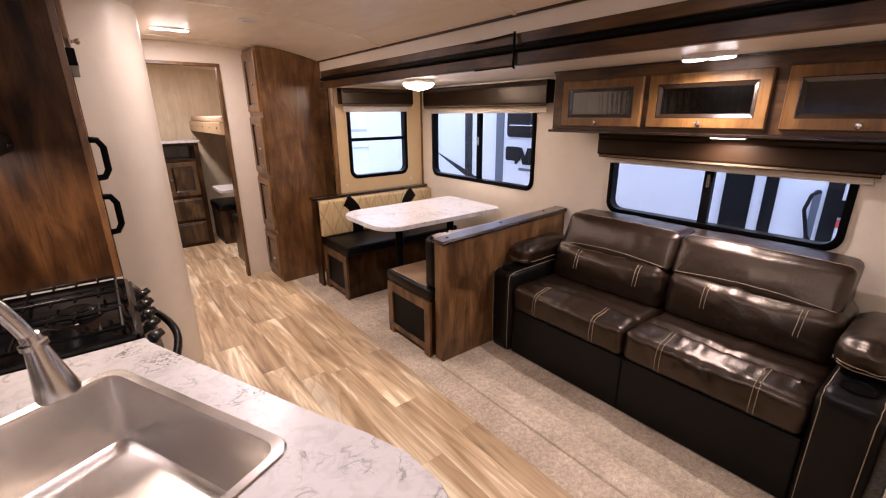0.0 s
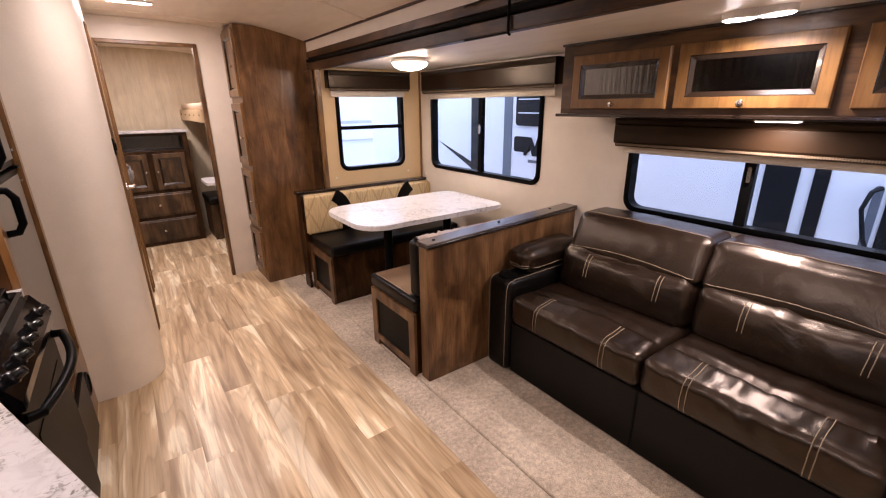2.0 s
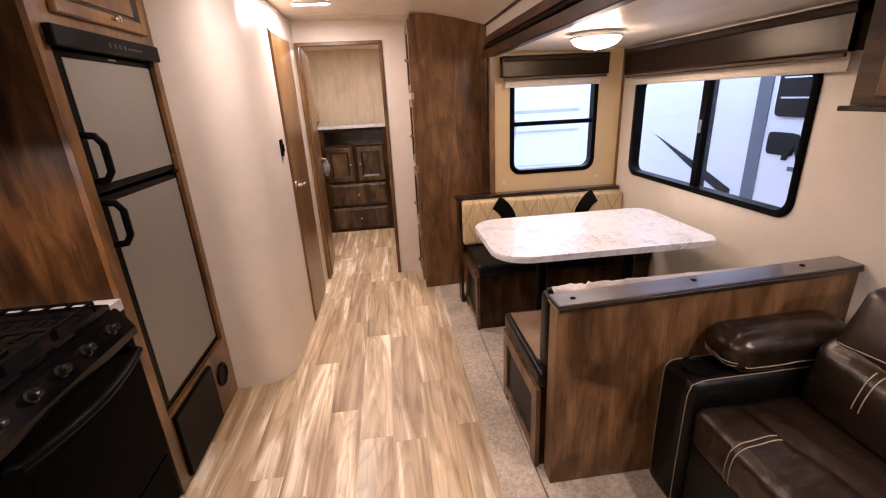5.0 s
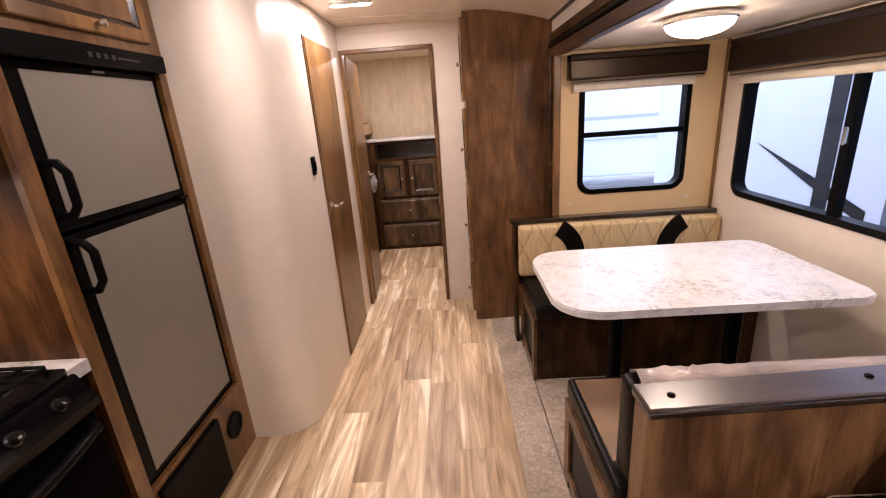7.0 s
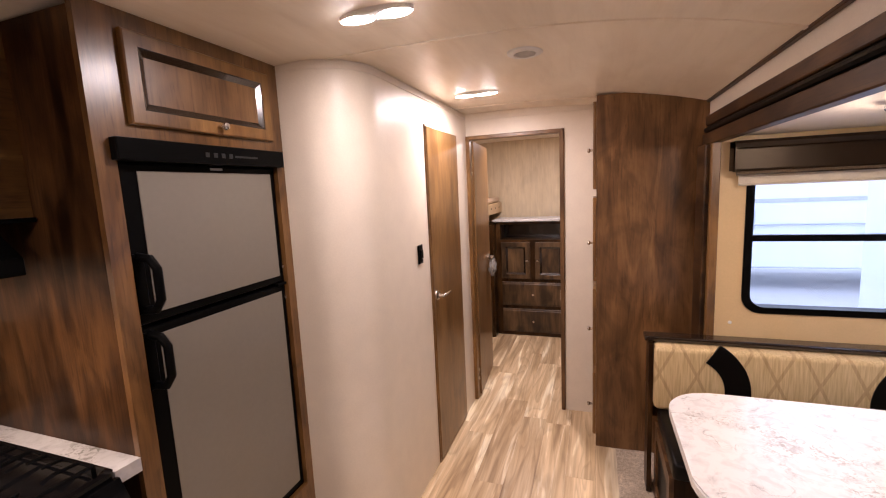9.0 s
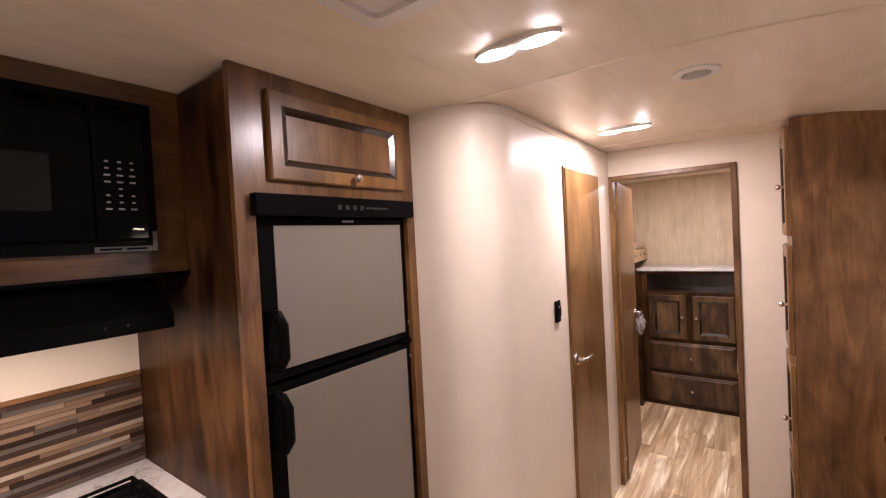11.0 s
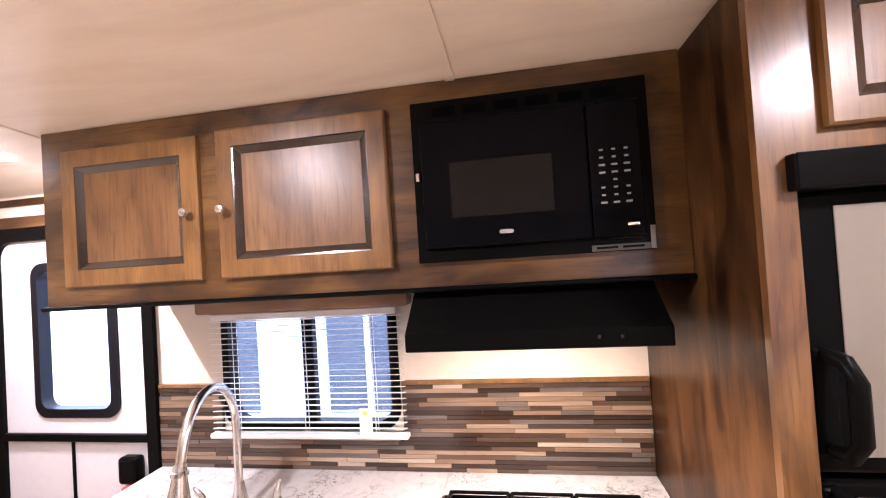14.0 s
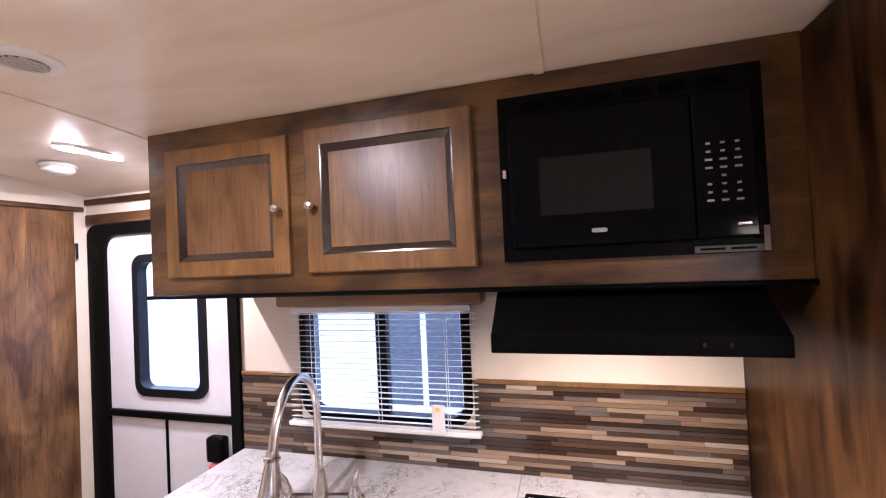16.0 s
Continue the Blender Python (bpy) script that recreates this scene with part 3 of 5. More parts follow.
arc = corner(0.21, 0.42, 3.36)
arc_in = corner(0.17, 0.42, 3.36)
bm = prism(bmesh.new(), [(XW, 3.15), *arc, (0.63, YH), (0.59, YH), *arc_in[::-1], (XW, 3.19)], Matrix.Identity(4), 2.03)
tagged(part("wall_bath", bm, WALL, smooth=True), "cream bathroom wall with a rounded corner", "wall", kind="structure")
edge, back = corner(0.214, 0.42, 3.36), corner(0.2095, 0.42, 3.36)
bm = prism(bmesh.new(), [(0.335, 3.146), *edge, (0.634, YH - 0.009), (0.6295, YH - 0.009), *back[::-1], (0.335, 3.1505)], Matrix.Translation((0, 0, 1.998)), 0.02)
tagged(part("trim_bath", bm, WALL, smooth=True), "thin cream ceiling trim round the bathroom corner", "trim", kind="structure")
bm = holed(bmesh.new(), facing(0, YH, 0, "-y"), XW, XB, -0.05, 2.04, [(0.64, 1.262, -0.05, 1.875)], 0.045)
tagged(part("wall_hall", bm, WALL), "cream cross wall with the bunk room doorway", "wall", kind="structure")
tagged(part("wall_bunk_back", cube(XW, XB, YB, YB + 0.05, -0.05, 2.05), WALL_BUNK), "pale wood-grain back wall of the bunk room", "wall", kind="structure")
bm = bmesh.new()
box(bm, XW, XB, YH - 0.008, YH - 0.0005, 1.985, 2.03)
tagged(part("trim_hall", bm, WALL), "cream ceiling trim", "trim", kind="structure")

# brown doorway casing and jambs
casing = thing("trim_doorway", (0.95, YH, 0), "brown wood doorway casing", "trim", kind="structure")
for x0, x1, z0, z1 in ((0.628, 0.655, 0, 1.885), (1.245, 1.272, 0, 1.885), (0.655, 1.245, 1.86, 1.885)):
    part("casing", cube(x0, x1, YH - 0.014, YH + 0.05, z0, z1, 0.003, 1), DOORWOOD if x0 < 0.7 else HALFWOOD, casing)
for z in (1.68, 1.62, 0.2, 0.14):
    part("strike_plate", cube(0.652, 0.658, YH + 0.01, YH + 0.035, z, z + 0.03, 0.001, 1), NICKEL, casing)


part("latch_plate", cube(1.2415, 1.2455, YH + 0.002, YH + 0.03, 0.775, 0.835, 0.001, 1), NICKEL, casing)


def lever(parent, m, hand=1):
    bm = lathe(bmesh.new(), [(0.026, 0), (0.026, 0.006), (0.02, 0.01), (0.011, 0.012), (0.011, 0.04)], m, 16)
    tube(bm, [m @ Vector(p) for p in ((0, 0, 0.036), (0.02 * hand, 0, 0.042), (0.06 * hand, 0.002, 0.043), (0.10 * hand, 0.0, 0.04))], [0.010, 0.010, 0.008, 0.006], 10)
    part("lever_handle", bm, NICKEL, parent, "satin nickel lever handle", True)


d = thing("door_1", (0.63, 4.1, 0), "closed brown wood bathroom door with a lever handle", "door", kind="structure")
part("leaf", cube(0.6305, 0.643, 3.862, 4.375, 0.012, 1.865, 0.003, 1), BATHWOOD, d)
part("edge_trim", cube(0.6305, 0.638, 3.852, 3.861, 0.0, 1.875, 0.002, 1), DOORWOOD, d)
lever(d, facing(0.643, 3.905, 0.965, "+x"), 1)

d = thing("door_2", (0.66, 4.70, 0), "open brown bunk room door folded back against the wall", "door", kind="structure")
bm = cube(0.645, 0.665, 4.69, 5.25, 0.012, 1.855, 0.002, 1)
bmesh.ops.rotate(bm, cent=(0.655, 4.69, 0), matrix=Matrix.Rotation(radians(4), 3, "Z"), verts=bm.verts)
part("leaf", bm, BATHWOOD, d)
lever(d, facing(0.631, 5.19, 0.97, "+x"), -1)

# closet door in the end wall
d = thing("door_3", (0.0, YS, 0), "closed dark brown wood closet door", "door", kind="structure")
part("leaf", cube(-0.30, 0.34, YS + 0.001, YS + 0.016, 0.012, 1.87, 0.002, 1), HALFWOOD, d)
part("header_trim", cube(-0.34, 0.38, YS + 0.001, YS + 0.02, 1.873, 1.893, 0.002, 1), WOOD_X, d)
for z in (1.66, 0.3):
    part("hinge", cube(-0.312, -0.298, YS + 0.003, YS + 0.02, z, z + 0.07, 0.001, 1), NICKEL, d)

# entry door
e = thing("door_4", (XW, 0.36, 0), "white entry door in a black frame with a rounded window", "door", kind="structure")
fx = facing(XW, 0, 0, "+x")
bm = bmesh.new()
o, i = rrect(-0.07, 0.735, -0.02, 1.808, 0.05), rrect(0.03, 0.69, 0.03, 1.758, 0.07)
ring = lambda p, h: [(a, b, h) for a, b in p]
loops(bm, [ring(o, 0.001), ring(o, 0.02), ring(i, 0.02), ring(i, -0.045), ring(o, -0.045)][:4], fx)
part("door_frame", bm, BLACK, e, "black frame", True)
win = rrect(0.185, 0.565, 1.06, 1.66, 0.05)
bm = bmesh.new()
oo = rrect(0.025, 0.695, 0.03, 1.765, 0.06)
loops(bm, [ring(oo, -0.02), ring(oo, 0.004), ring(win, 0.004), ring(win, -0.02)], fx, True)
part("leaf", bm, GEL, e, "white textured door skin")
bm = bmesh.new()
w_in = rrect(0.215, 0.535, 1.09, 1.63, 0.04)
loops(bm, [ring(win, -0.03), ring(rrect(0.18, 0.57, 1.055, 1.665, 0.055), 0.012), ring(w_in, 0.016), ring(w_in, -0.03)], fx, True)
part("window_frame", bm, STRIPE, e, "dark window surround", True)
p = part("pane", prism(bmesh.new(), rrect(0.21, 0.54, 1.085, 1.635, 0.04), fx @ Matrix.Translation((0, 0, -0.012)), 0.004), PANE, e)
p.visible_shadow = False
part("cross_bar", cube(XW + 0.004, XW + 0.022, 0.03, 0.69, 0.965, 0.995, 0.003, 1), BLACK, e)
part("mid_bar", cube(XW + 0.004, XW + 0.012, 0.34, 0.352, 0.05, 0.965, 0.002, 1), BLACK, e)
lk = part("latch", cube(XW + 0.004, XW + 0.05, 0.585, 0.665, 0.82, 0.92, 0.012), BLACK, e, "black latch housing")
part("lock_button", cube(XW + 0.03, XW + 0.062, 0.61, 0.64, 0.80, 0.818, 0.004, 1), RED, lk, "red lock button")
tagged(part("trim_entry", cube(XW, XW + 0.022, -0.075, 0.745, 1.81, 1.856, 0.003, 1), WOOD_X), "dark brown wood trim over the entry door", "trim", kind="structure")
tagged(part("trim_cornice", cube(XW, XW + 0.016, -0.09, 0.78, 1.902, 1.928, 0.003, 1), FASCIA), "thin dark brown ceiling trim", "trim", kind="structure")

# fascia round the slide-out opening
f = thing("trim_slide_fascia", (1.97, 2.2, 1.69), "dark brown wood fascia beam round the slide-out with black seal", "trim", kind="structure")
part("beam_face", cube(1.945, 1.99, 0.30, 4.17, 1.688, 1.742, 0.004, 1), FASCIA, f)
part("upper_face", cube(1.955, 1.99, 0.30, 4.17, 1.778, 1.825, 0.004, 1), FASCIA, f)
part("seal", tube(cube(1.965, 1.989, 0.30, 4.17, 1.742, 1.778), [(1.962, 0.30, 1.76), (1.962, 4.17, 1.76)], 0.014, 10), BLACK, f, "black rubber seal")
part("side_post", cube(1.93, 1.99, 4.035, 4.20, 0.0, 1.688, 0.004, 1), FASCIA, f)
part("inner_trim", cube(1.95, 1.985, 3.998, 4.034, 0.0, 1.70, 0.003, 1), DOORWOOD, f)
part("ceiling_trim", cube(1.972, 1.99, YS, 4.245, 1.902, 1.916, 0.002, 1), FASCIA, f)
part("near_post", cube(1.93, 1.99, 0.27, 0.40, 0.0, 1.825, 0.004, 1), FASCIA, f)
bm = bmesh.new()
tube(bm, [(1.938, 1.93, 1.83), (1.935, 1.93, 1.68), (1.945, 1.93, 1.676)], 0.006, 8)
tube(bm, [(1.938, 1.93, 1.822), (1.94, 2.20, 1.812)], 0.004, 6)
tube(bm, [(1.938, 1.93, 1.684), (1.94, 2.20, 1.683)], 0.004, 6)
tagged(part("cable_bracket", bm, BLACK, smooth=True), "black wire bracket clipped over the slide-out beam", "bracket")
tagged(part("trim_corner", cube(XS - 0.016, XS, YE - 0.014, YE, 0.01, SLIDE_TOP, 0.002, 1), BATHWOOD), "brown corner bead", "trim", kind="structure")

# windows of the slide-out
rounded_window("window_1", facing(0, YE, 0, "-y"), *W1, "black-framed window with a middle bar in the end wall", [("h", 1.258, 0.028)])
rounded_window("window_2", facing(XS, 0, 0, "-x"), *W2, "wide black-framed sliding window over the dinette", [("v", 3.19, 0.04)])
rounded_window("window_3", facing(XS, 0, 0, "-x"), *W3, "wide black-framed sliding window behind the sofa", [("v", 1.37, 0.045)])
for m, u, v in ((facing(XS, 0, 0, "-x"), 3.185, 1.25), (facing(XS, 0, 0, "-x"), 1.365, 1.12)):
    tagged(part("window_latch", prism(bmesh.new(), rrect(u - 0.008, u + 0.008, v - 0.035, v + 0.035, 0.006, 2), m @ Matrix.Translation((0, 0, 0.0025)), 0.014), NICKEL), "small grey sliding window latch", "latch", "window latches")


def valance(name, m, u0, u1, v0, v1, depth, drop, label):
    """A padded dark valance box with a braid and a rolled shade under it."""
    t = thing(name, m @ Vector(((u0 + u1) / 2, v0, 0)), label, "valance", "window valances")
    bm = bmesh.new()
    prof = [(0.001, v1), (depth, v1), (depth + 0.004, v1 - 0.012), (depth - 0.006, v1 - 0.03), (depth, v1 - 0.036), (depth, v0 + 0.01), (depth - 0.006, v0), (depth - 0.03, v0), (depth - 0.03, v1 - 0.03), (0.001, v1 - 0.03)]
    mm = m @ Matrix(((0, 0, 1, u0), (0, 1, 0, 0), (1, 0, 0, 0), (0, 0, 0, 1)))
    prism(bm, prof, mm, u1 - u0)
    for a in (u0, u1 - 0.012):
        prism(bm, [(0.001, v0 + 0.004), (depth - 0.004, v0 + 0.004), (depth - 0.004, v1 - 0.005), (0.001, v1 - 0.005)], m @ Matrix(((0, 0, 1, a), (0, 1, 0, 0), (1, 0, 0, 0), (0, 0, 0, 1))), 0.012)
    part("box", bm, VALANCE, t)
    bm = bmesh.new()
    for k in range(int((u1 - u0 - 0.02) / 0.009)):
        a = u0 + 0.01 + k * 0.009
        prism(bm, [(a + 0.0005, v0 - 0.003), (a + 0.003, v0 - 0.011), (a + 0.0085, v0 - 0.009), (a + 0.006, v0 + 0.001)], m @ Matrix.Translation((0, 0, depth - 0.006)), 0.005)
    part("braid", bm, LACE, t, "woven beaded braid edge")
    part("braid_tape", prism(bmesh.new(), [(u0 + 0.008, v0 - 0.016), (u1 - 0.008, v0 - 0.016), (u1 - 0.008, v0 - 0.0005), (u0 + 0.008, v0 - 0.0005)], m @ Matrix.Translation((0, 0, depth - 0.012)), 0.006), VALANCE, t)
    part("shade", prism(bmesh.new(), [(u0 + 0.03, v0 - drop), (u1 - 0.03, v0 - drop), (u1 - 0.03, v1 - 0.06), (u0 + 0.03, v1 - 0.06)], m @ Matrix.Translation((0, 0, 0.03)), 0.004), FABRIC, t, "cream rolled shade")
    part("bottom_bar", tube(bmesh.new(), [m @ Vector((u0 + 0.03, v0 - drop, 0.032)), m @ Vector((u1 - 0.03, v0 - drop, 0.032))], 0.006, 8), FABRIC, t)
    return t


valance("window_valance", facing(0, YE, 0, "-y"), 2.02, 2.735, 1.555, 1.685, 0.085, 0.055, "dark brown padded valance over the end window")
valance("window_valance", facing(XS, 0, 0, "-x"), 2.43, 3.86, 1.535, 1.69, 0.085, 0.055, "long dark brown padded valance over the dinette window")
valance("window_valance", facing(XS, 0, 0, "-x"), 0.70, 2.0, 1.225, 1.352, 0.085, 0.045, "dark brown padded valance under the overhead cabinets")


# ---- lamps, vents and small fittings ----
def leaf(a, b, half, n=10):
    """A pointed oval from a to b."""
    c, r = (a + b) / 2, (b - a) / 2
    up = [(c - r * math.cos(math.pi * k / n), half * math.sin(math.pi * k / n) ** 1.25) for k in range(n + 1)]
    return [(x, -y) for x, y in up] + [(x, y) for x, y in up[-2:0:-1]]


def led_lamp(m, label, length=0.23, width=0.07, deep=0.018, mat=None, watts=LED_WATTS, beam=180):
    """A twin surface lamp with two glowing lenses; m has w pointing down."""
    t = thing("ceiling_light", m.translation, label, "lamp", "ceiling lamps")
    bm = bmesh.new()
    h = length / 2
    o, i = leaf(-h, h, width / 2), leaf(-h + 0.008, h - 0.008, width / 2 - 0.006)
    rows = loops(bm, [ring(o, 0), ring(o, deep * 0.7), ring(i, deep * 0.8)], m)
    bm.faces.new(rows[-1])
    part("base", bm, WHITE, t, "white base")
    for s in (-1, 1):
        a, b = sorted((s * 0.002, s * (h - 0.006)))
        bm = bmesh.new()
        o, i = leaf(a, b, width / 2 - 0.009), leaf(a + 0.012, b - 0.012, width / 2 - 0.024)
        rows = loops(bm, [ring(o, deep * 0.7), ring(o, deep * 0.86), ring(i, deep)], m)
        bm.faces.new(rows[-1])
        part("lens", bm, mat or LENS, t, "glowing frosted lens")
    data = bpy.data.lights.new("led_light", "AREA")
    data.shape, data.size, data.size_y, data.energy, data.color, data.spread = "ELLIPSE", length * 0.7, width * 0.32, watts, LAMP_COLOR, radians(beam)
    new("led_light", data).matrix_world = m @ Matrix.Translation((0, 0, deep + 0.002)) @ Matrix.Rotation(math.pi, 4, "X")
    return t


def down(x, y, z, turn=0.0):
    return Matrix.Translation((x, y, z)) @ Matrix.Rotation(radians(turn), 4, "Z") @ Matrix.Rotation(math.pi, 4, "X")


led_lamp(down(0.870, 4.02, ceil_z(0.870)), "white twin-lens ceiling lamp near the bunk room door, lit", watts=LED_WATTS * 0.75)
led_lamp(down(0.885, 2.89, ceil_z(0.885)), "white twin-lens ceiling lamp in the aisle, lit", watts=LED_WATTS * 0.37)
led_lamp(down(0.017, 0.488, ceil_z(0.017) + 0.003), "white twin-lens ceiling lamp by the entry, lit", watts=LED_WATTS * 0.7)
led_lamp(down(0.72, 1.30, ceil_z(0.72)), "white twin-lens ceiling lamp over the kitchen aisle, lit", watts=LED_WATTS * 0.48)
led_lamp(down(2.425, 1.283, SLIDE_TOP, 90), "white twin-lens lamp on the slide-out ceiling, lit", 0.22, 0.065, 0.030, mat=DIM_LENS, watts=LED_WATTS * 0.56, beam=150)
led_lamp(down(2.70, 1.25, 1.3615, 90), "slim white lamp under the overhead cabinets, lit", 0.16, 0.05, 0.012, mat=DIM_LENS, watts=LED_WATTS * 0.45, beam=165)
led_lamp(down(0.93, 5.45, ceil_z(0.93)), "white twin-lens ceiling lamp in the bunk room, lit", watts=LED_WATTS * 1.1)

t = thing("dome_light", (2.27, 3.17, SLIDE_TOP), "frosted glass dome lamp with a nickel rim, lit", "lamp")
m = down(2.27, 3.17, SLIDE_TOP)
part("rim", lathe(bmesh.new(), [(0.105, 0), (0.118, 0.004), (0.12, 0.02), (0.114, 0.026), (0.09, 0.024)], m, 32), STEEL, t, "nickel rim", True)
part("dome", lathe(bmesh.new(), [(0.112, 0.024)] + [(0.112 * math.cos(radians(a)), 0.024 + 0.048 * math.sin(radians(a))) for a in range(10, 86, 15)] + [(0.006, 0.072)], m, 32), DOME, t, "glowing frosted glass bowl", True)
part("finial", lathe(bmesh.new(), [(0.006, 0.071), (0.008, 0.076), (0.004, 0.082)], m, 10), NICKEL, t)


def round_vent(x, y, label):
    t = thing("ceiling_vent", (x, y, ceil_z(x)), label, "vent", "ceiling vents")
    m = down(x, y, ceil_z(x) + 0.001)
    part("ring", lathe(bmesh.new(), [(0.066, 0), (0.065, 0.006), (0.054, 0.011), (0.04, 0.01), (0.038, 0.004)], m, 28), WHITE, t, "white flared ring", True)
    part("throat", lathe(bmesh.new(), [(0.038, 0.004), (0.037, 0.0065), (0.002, 0.007)], m, 20), GREY_LINE, t)
    for k in range(-2, 3):
        w = math.sqrt(0.036 ** 2 - (k * 0.0135) ** 2)
        part("louvre", prism(bmesh.new(), [(-w, k * 0.0135 - 0.002), (w, k * 0.0135 - 0.002), (w, k * 0.0135 + 0.0015), (-w, k * 0.0135 + 0.0015)], m @ Matrix.Translation((0, 0, 0.0075)), 0.004), WHITE, t)


round_vent(1.212, 3.434, "white round ceiling air vent in the aisle")
round_vent(0.47, 0.97, "white round ceiling air vent over the sink")
t = thing("smoke_alarm", (-0.05, 0.225, ceil_z(-0.05)), "white round smoke alarm on the ceiling", "alarm")
part("base", lathe(bmesh.new(), [(0.056, 0), (0.056, 0.012), (0.052, 0.014)], down(-0.05, 0.225, ceil_z(-0.05)), 28), WHITE, t, "", True)
part("cover", lathe(bmesh.new(), [(0.050, 0.014), (0.050, 0.026), (0.040, 0.034), (0.003, 0.035)], down(-0.05, 0.225, ceil_z(-0.05)), 28), WHITE, t, "", True)
t = thing("roof_hatch", (0.90, 2.41, ceil_z(0.9)), "white square roof vent hatch", "hatch")
bm = bmesh.new()
m = down(0.90, 2.40, ceil_z(0.9))
loops(bm, [ring(rrect(-0.21, 0.21, -0.21, 0.21, 0.03), -0.005), ring(rrect(-0.21, 0.21, -0.21, 0.21, 0.03), 0.012), ring(rrect(-0.17, 0.17, -0.17, 0.17, 0.02), 0.016), ring(rrect(-0.17, 0.17, -0.17, 0.17, 0.02), 0.002)], m)
part("flange", bm, WHITE, t)
part("lid", prism(bmesh.new(), rrect(-0.169, 0.169, -0.169, 0.169, 0.02), m, 0.006), WHITE, t)

t = thing("light_switch", (0.64, 3.715, 1.19), "black wall switch plate on the bathroom wall", "switch")
part("plate", cube(0.6305, 0.640, 3.688, 3.742, 1.175, 1.27, 0.004, 2), BLACK, t)
part("rocker", cube(0.6402, 0.647, 3.700, 3.730, 1.20, 1.245, 0.003, 1), ENAMEL, t)

for x, z in ((2.05, 0.865), (2.74, 0.865)):
    tagged(part("screw_cap", lathe(bmesh.new(), [(0.008, 0), (0.008, 0.003), (0.005, 0.005), (0.001, 0.0055)], facing(x, YE, z, "-y"), 10), WHITE, None, "", True), "small white screw cap on the end wall", "screw cap", "wall screw caps")
tagged(part("screw_cap", lathe(bmesh.new(), [(0.008, 0), (0.008, 0.003), (0.005, 0.005), (0.001, 0.0055)], facing(XS, 3.94, 0.83, "-x"), 10), WHITE, None, "", True), "small white screw cap on the long wall", "screw cap", "wall screw caps")


# ---- kitchen ----
c = thing("overhead_cabinet", (-0.15, 1.6, 1.515), "brown wood overhead kitchen cabinet with two panelled doors", "cabinet")
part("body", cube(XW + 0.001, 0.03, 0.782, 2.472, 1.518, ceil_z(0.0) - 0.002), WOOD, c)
fx = facing(0.05, 0, 0, "+x")
bm = holed(bmesh.new(), fx, 0.78, 2.472, 1.515, ceil_z(0.05) - 0.002, [(1.872, 2.392, 1.575, 1.948)], 0.0185)
part("face_frame", bm, FACEWOOD_X, c)
part("bottom_ledge", cube(XW + 0.001, 0.066, 0.772, 2.472, 1.503, 1.515, 0.003, 1), BLACK, c, "black bottom moulding")
panel_door(c, fx, 0.86, 1.285, 1.565, 1.945, (1.262, 1.742), "door", 0.047)
panel_door(c, fx, 1.342, 1.80, 1.565, 1.952, (1.366, 1.742), "door", 0.047)

mw = thing("microwave", (0.0, 2.13, 1.572), "black built-in microwave oven with a keypad", "microwave")
part("trim_frame", holed(bmesh.new(), facing(0.066, 0, 0, "+x"), 1.866, 2.396, 1.572, 1.954, [(1.885, 2.376, 1.60, 1.905)], 0.0155), BLACK, mw)
part("silver_edge", cube(0.0662, 0.068, 2.384, 2.395, 1.574, 1.625, 0.0008, 1), FRIDGE_GREY, mw, "thin silver trim edge")
part("silver_edge", cube(0.0662, 0.0675, 2.26, 2.3835, 1.574, 1.588, 0.0006, 1), TRIM_GREY, mw, "thin silver trim edge")
for y in (2.27, 2.325):
    part("base_slot", cube(0.0676, 0.0682, y, y + 0.045, 1.579, 1.584), BLACK, mw)
part("body", cube(-0.30, 0.06, 1.886, 2.375, 1.601, 1.904), BLACK, mw)
dr = part("door", cube(0.0605, 0.082, 1.888, 2.262, 1.604, 1.90, 0.004, 2), GLASS_BLACK, mw, "glossy black door")
part("window", cube(0.0822, 0.0832, 1.955, 2.185, 1.672, 1.80), SCREEN_GREY, dr, "dim meshed window")
part("maker_mark", prism(bmesh.new(), rrect(2.06, 2.092, 1.629, 1.638, 0.0044, 3), facing(0.0822, 0, 0, "+x"), 0.001), LETTER, dr, "pale maker's mark")
cp = part("control_panel", cube(0.0605, 0.082, 2.264, 2.374, 1.604, 1.90, 0.004, 2), GLASS_BLACK, mw)
for r in range(8):
    for k in range(3):
        if r == 4 and k != 1:
            continue
        y, z = 2.29 + k * 0.026, 1.795 - r * 0.0165
        part("key_mark", cube(0.0822, 0.0829, y - (0.0065 if r in (2, 3, 7) else 0.004), y + (0.0065 if r in (2, 3, 7) else 0.004), z - 0.0021, z + 0.0021), LETTER, cp)
for k in range(6):
    part("vent_slot", cube(0.0662, 0.0668, 1.92 + k * 0.072, 1.975 + k * 0.072, 1.915, 1.938), OVEN_BLACK, mw)
part("hinge", cube(0.0662, 0.078, 1.872, 1.882, 1.765, 1.785, 0.002, 1), NICKEL, mw)
part("door_button", cube(0.0822, 0.086, 2.335, 2.36, 1.626, 1.633, 0.0015, 1), NICKEL, mw)

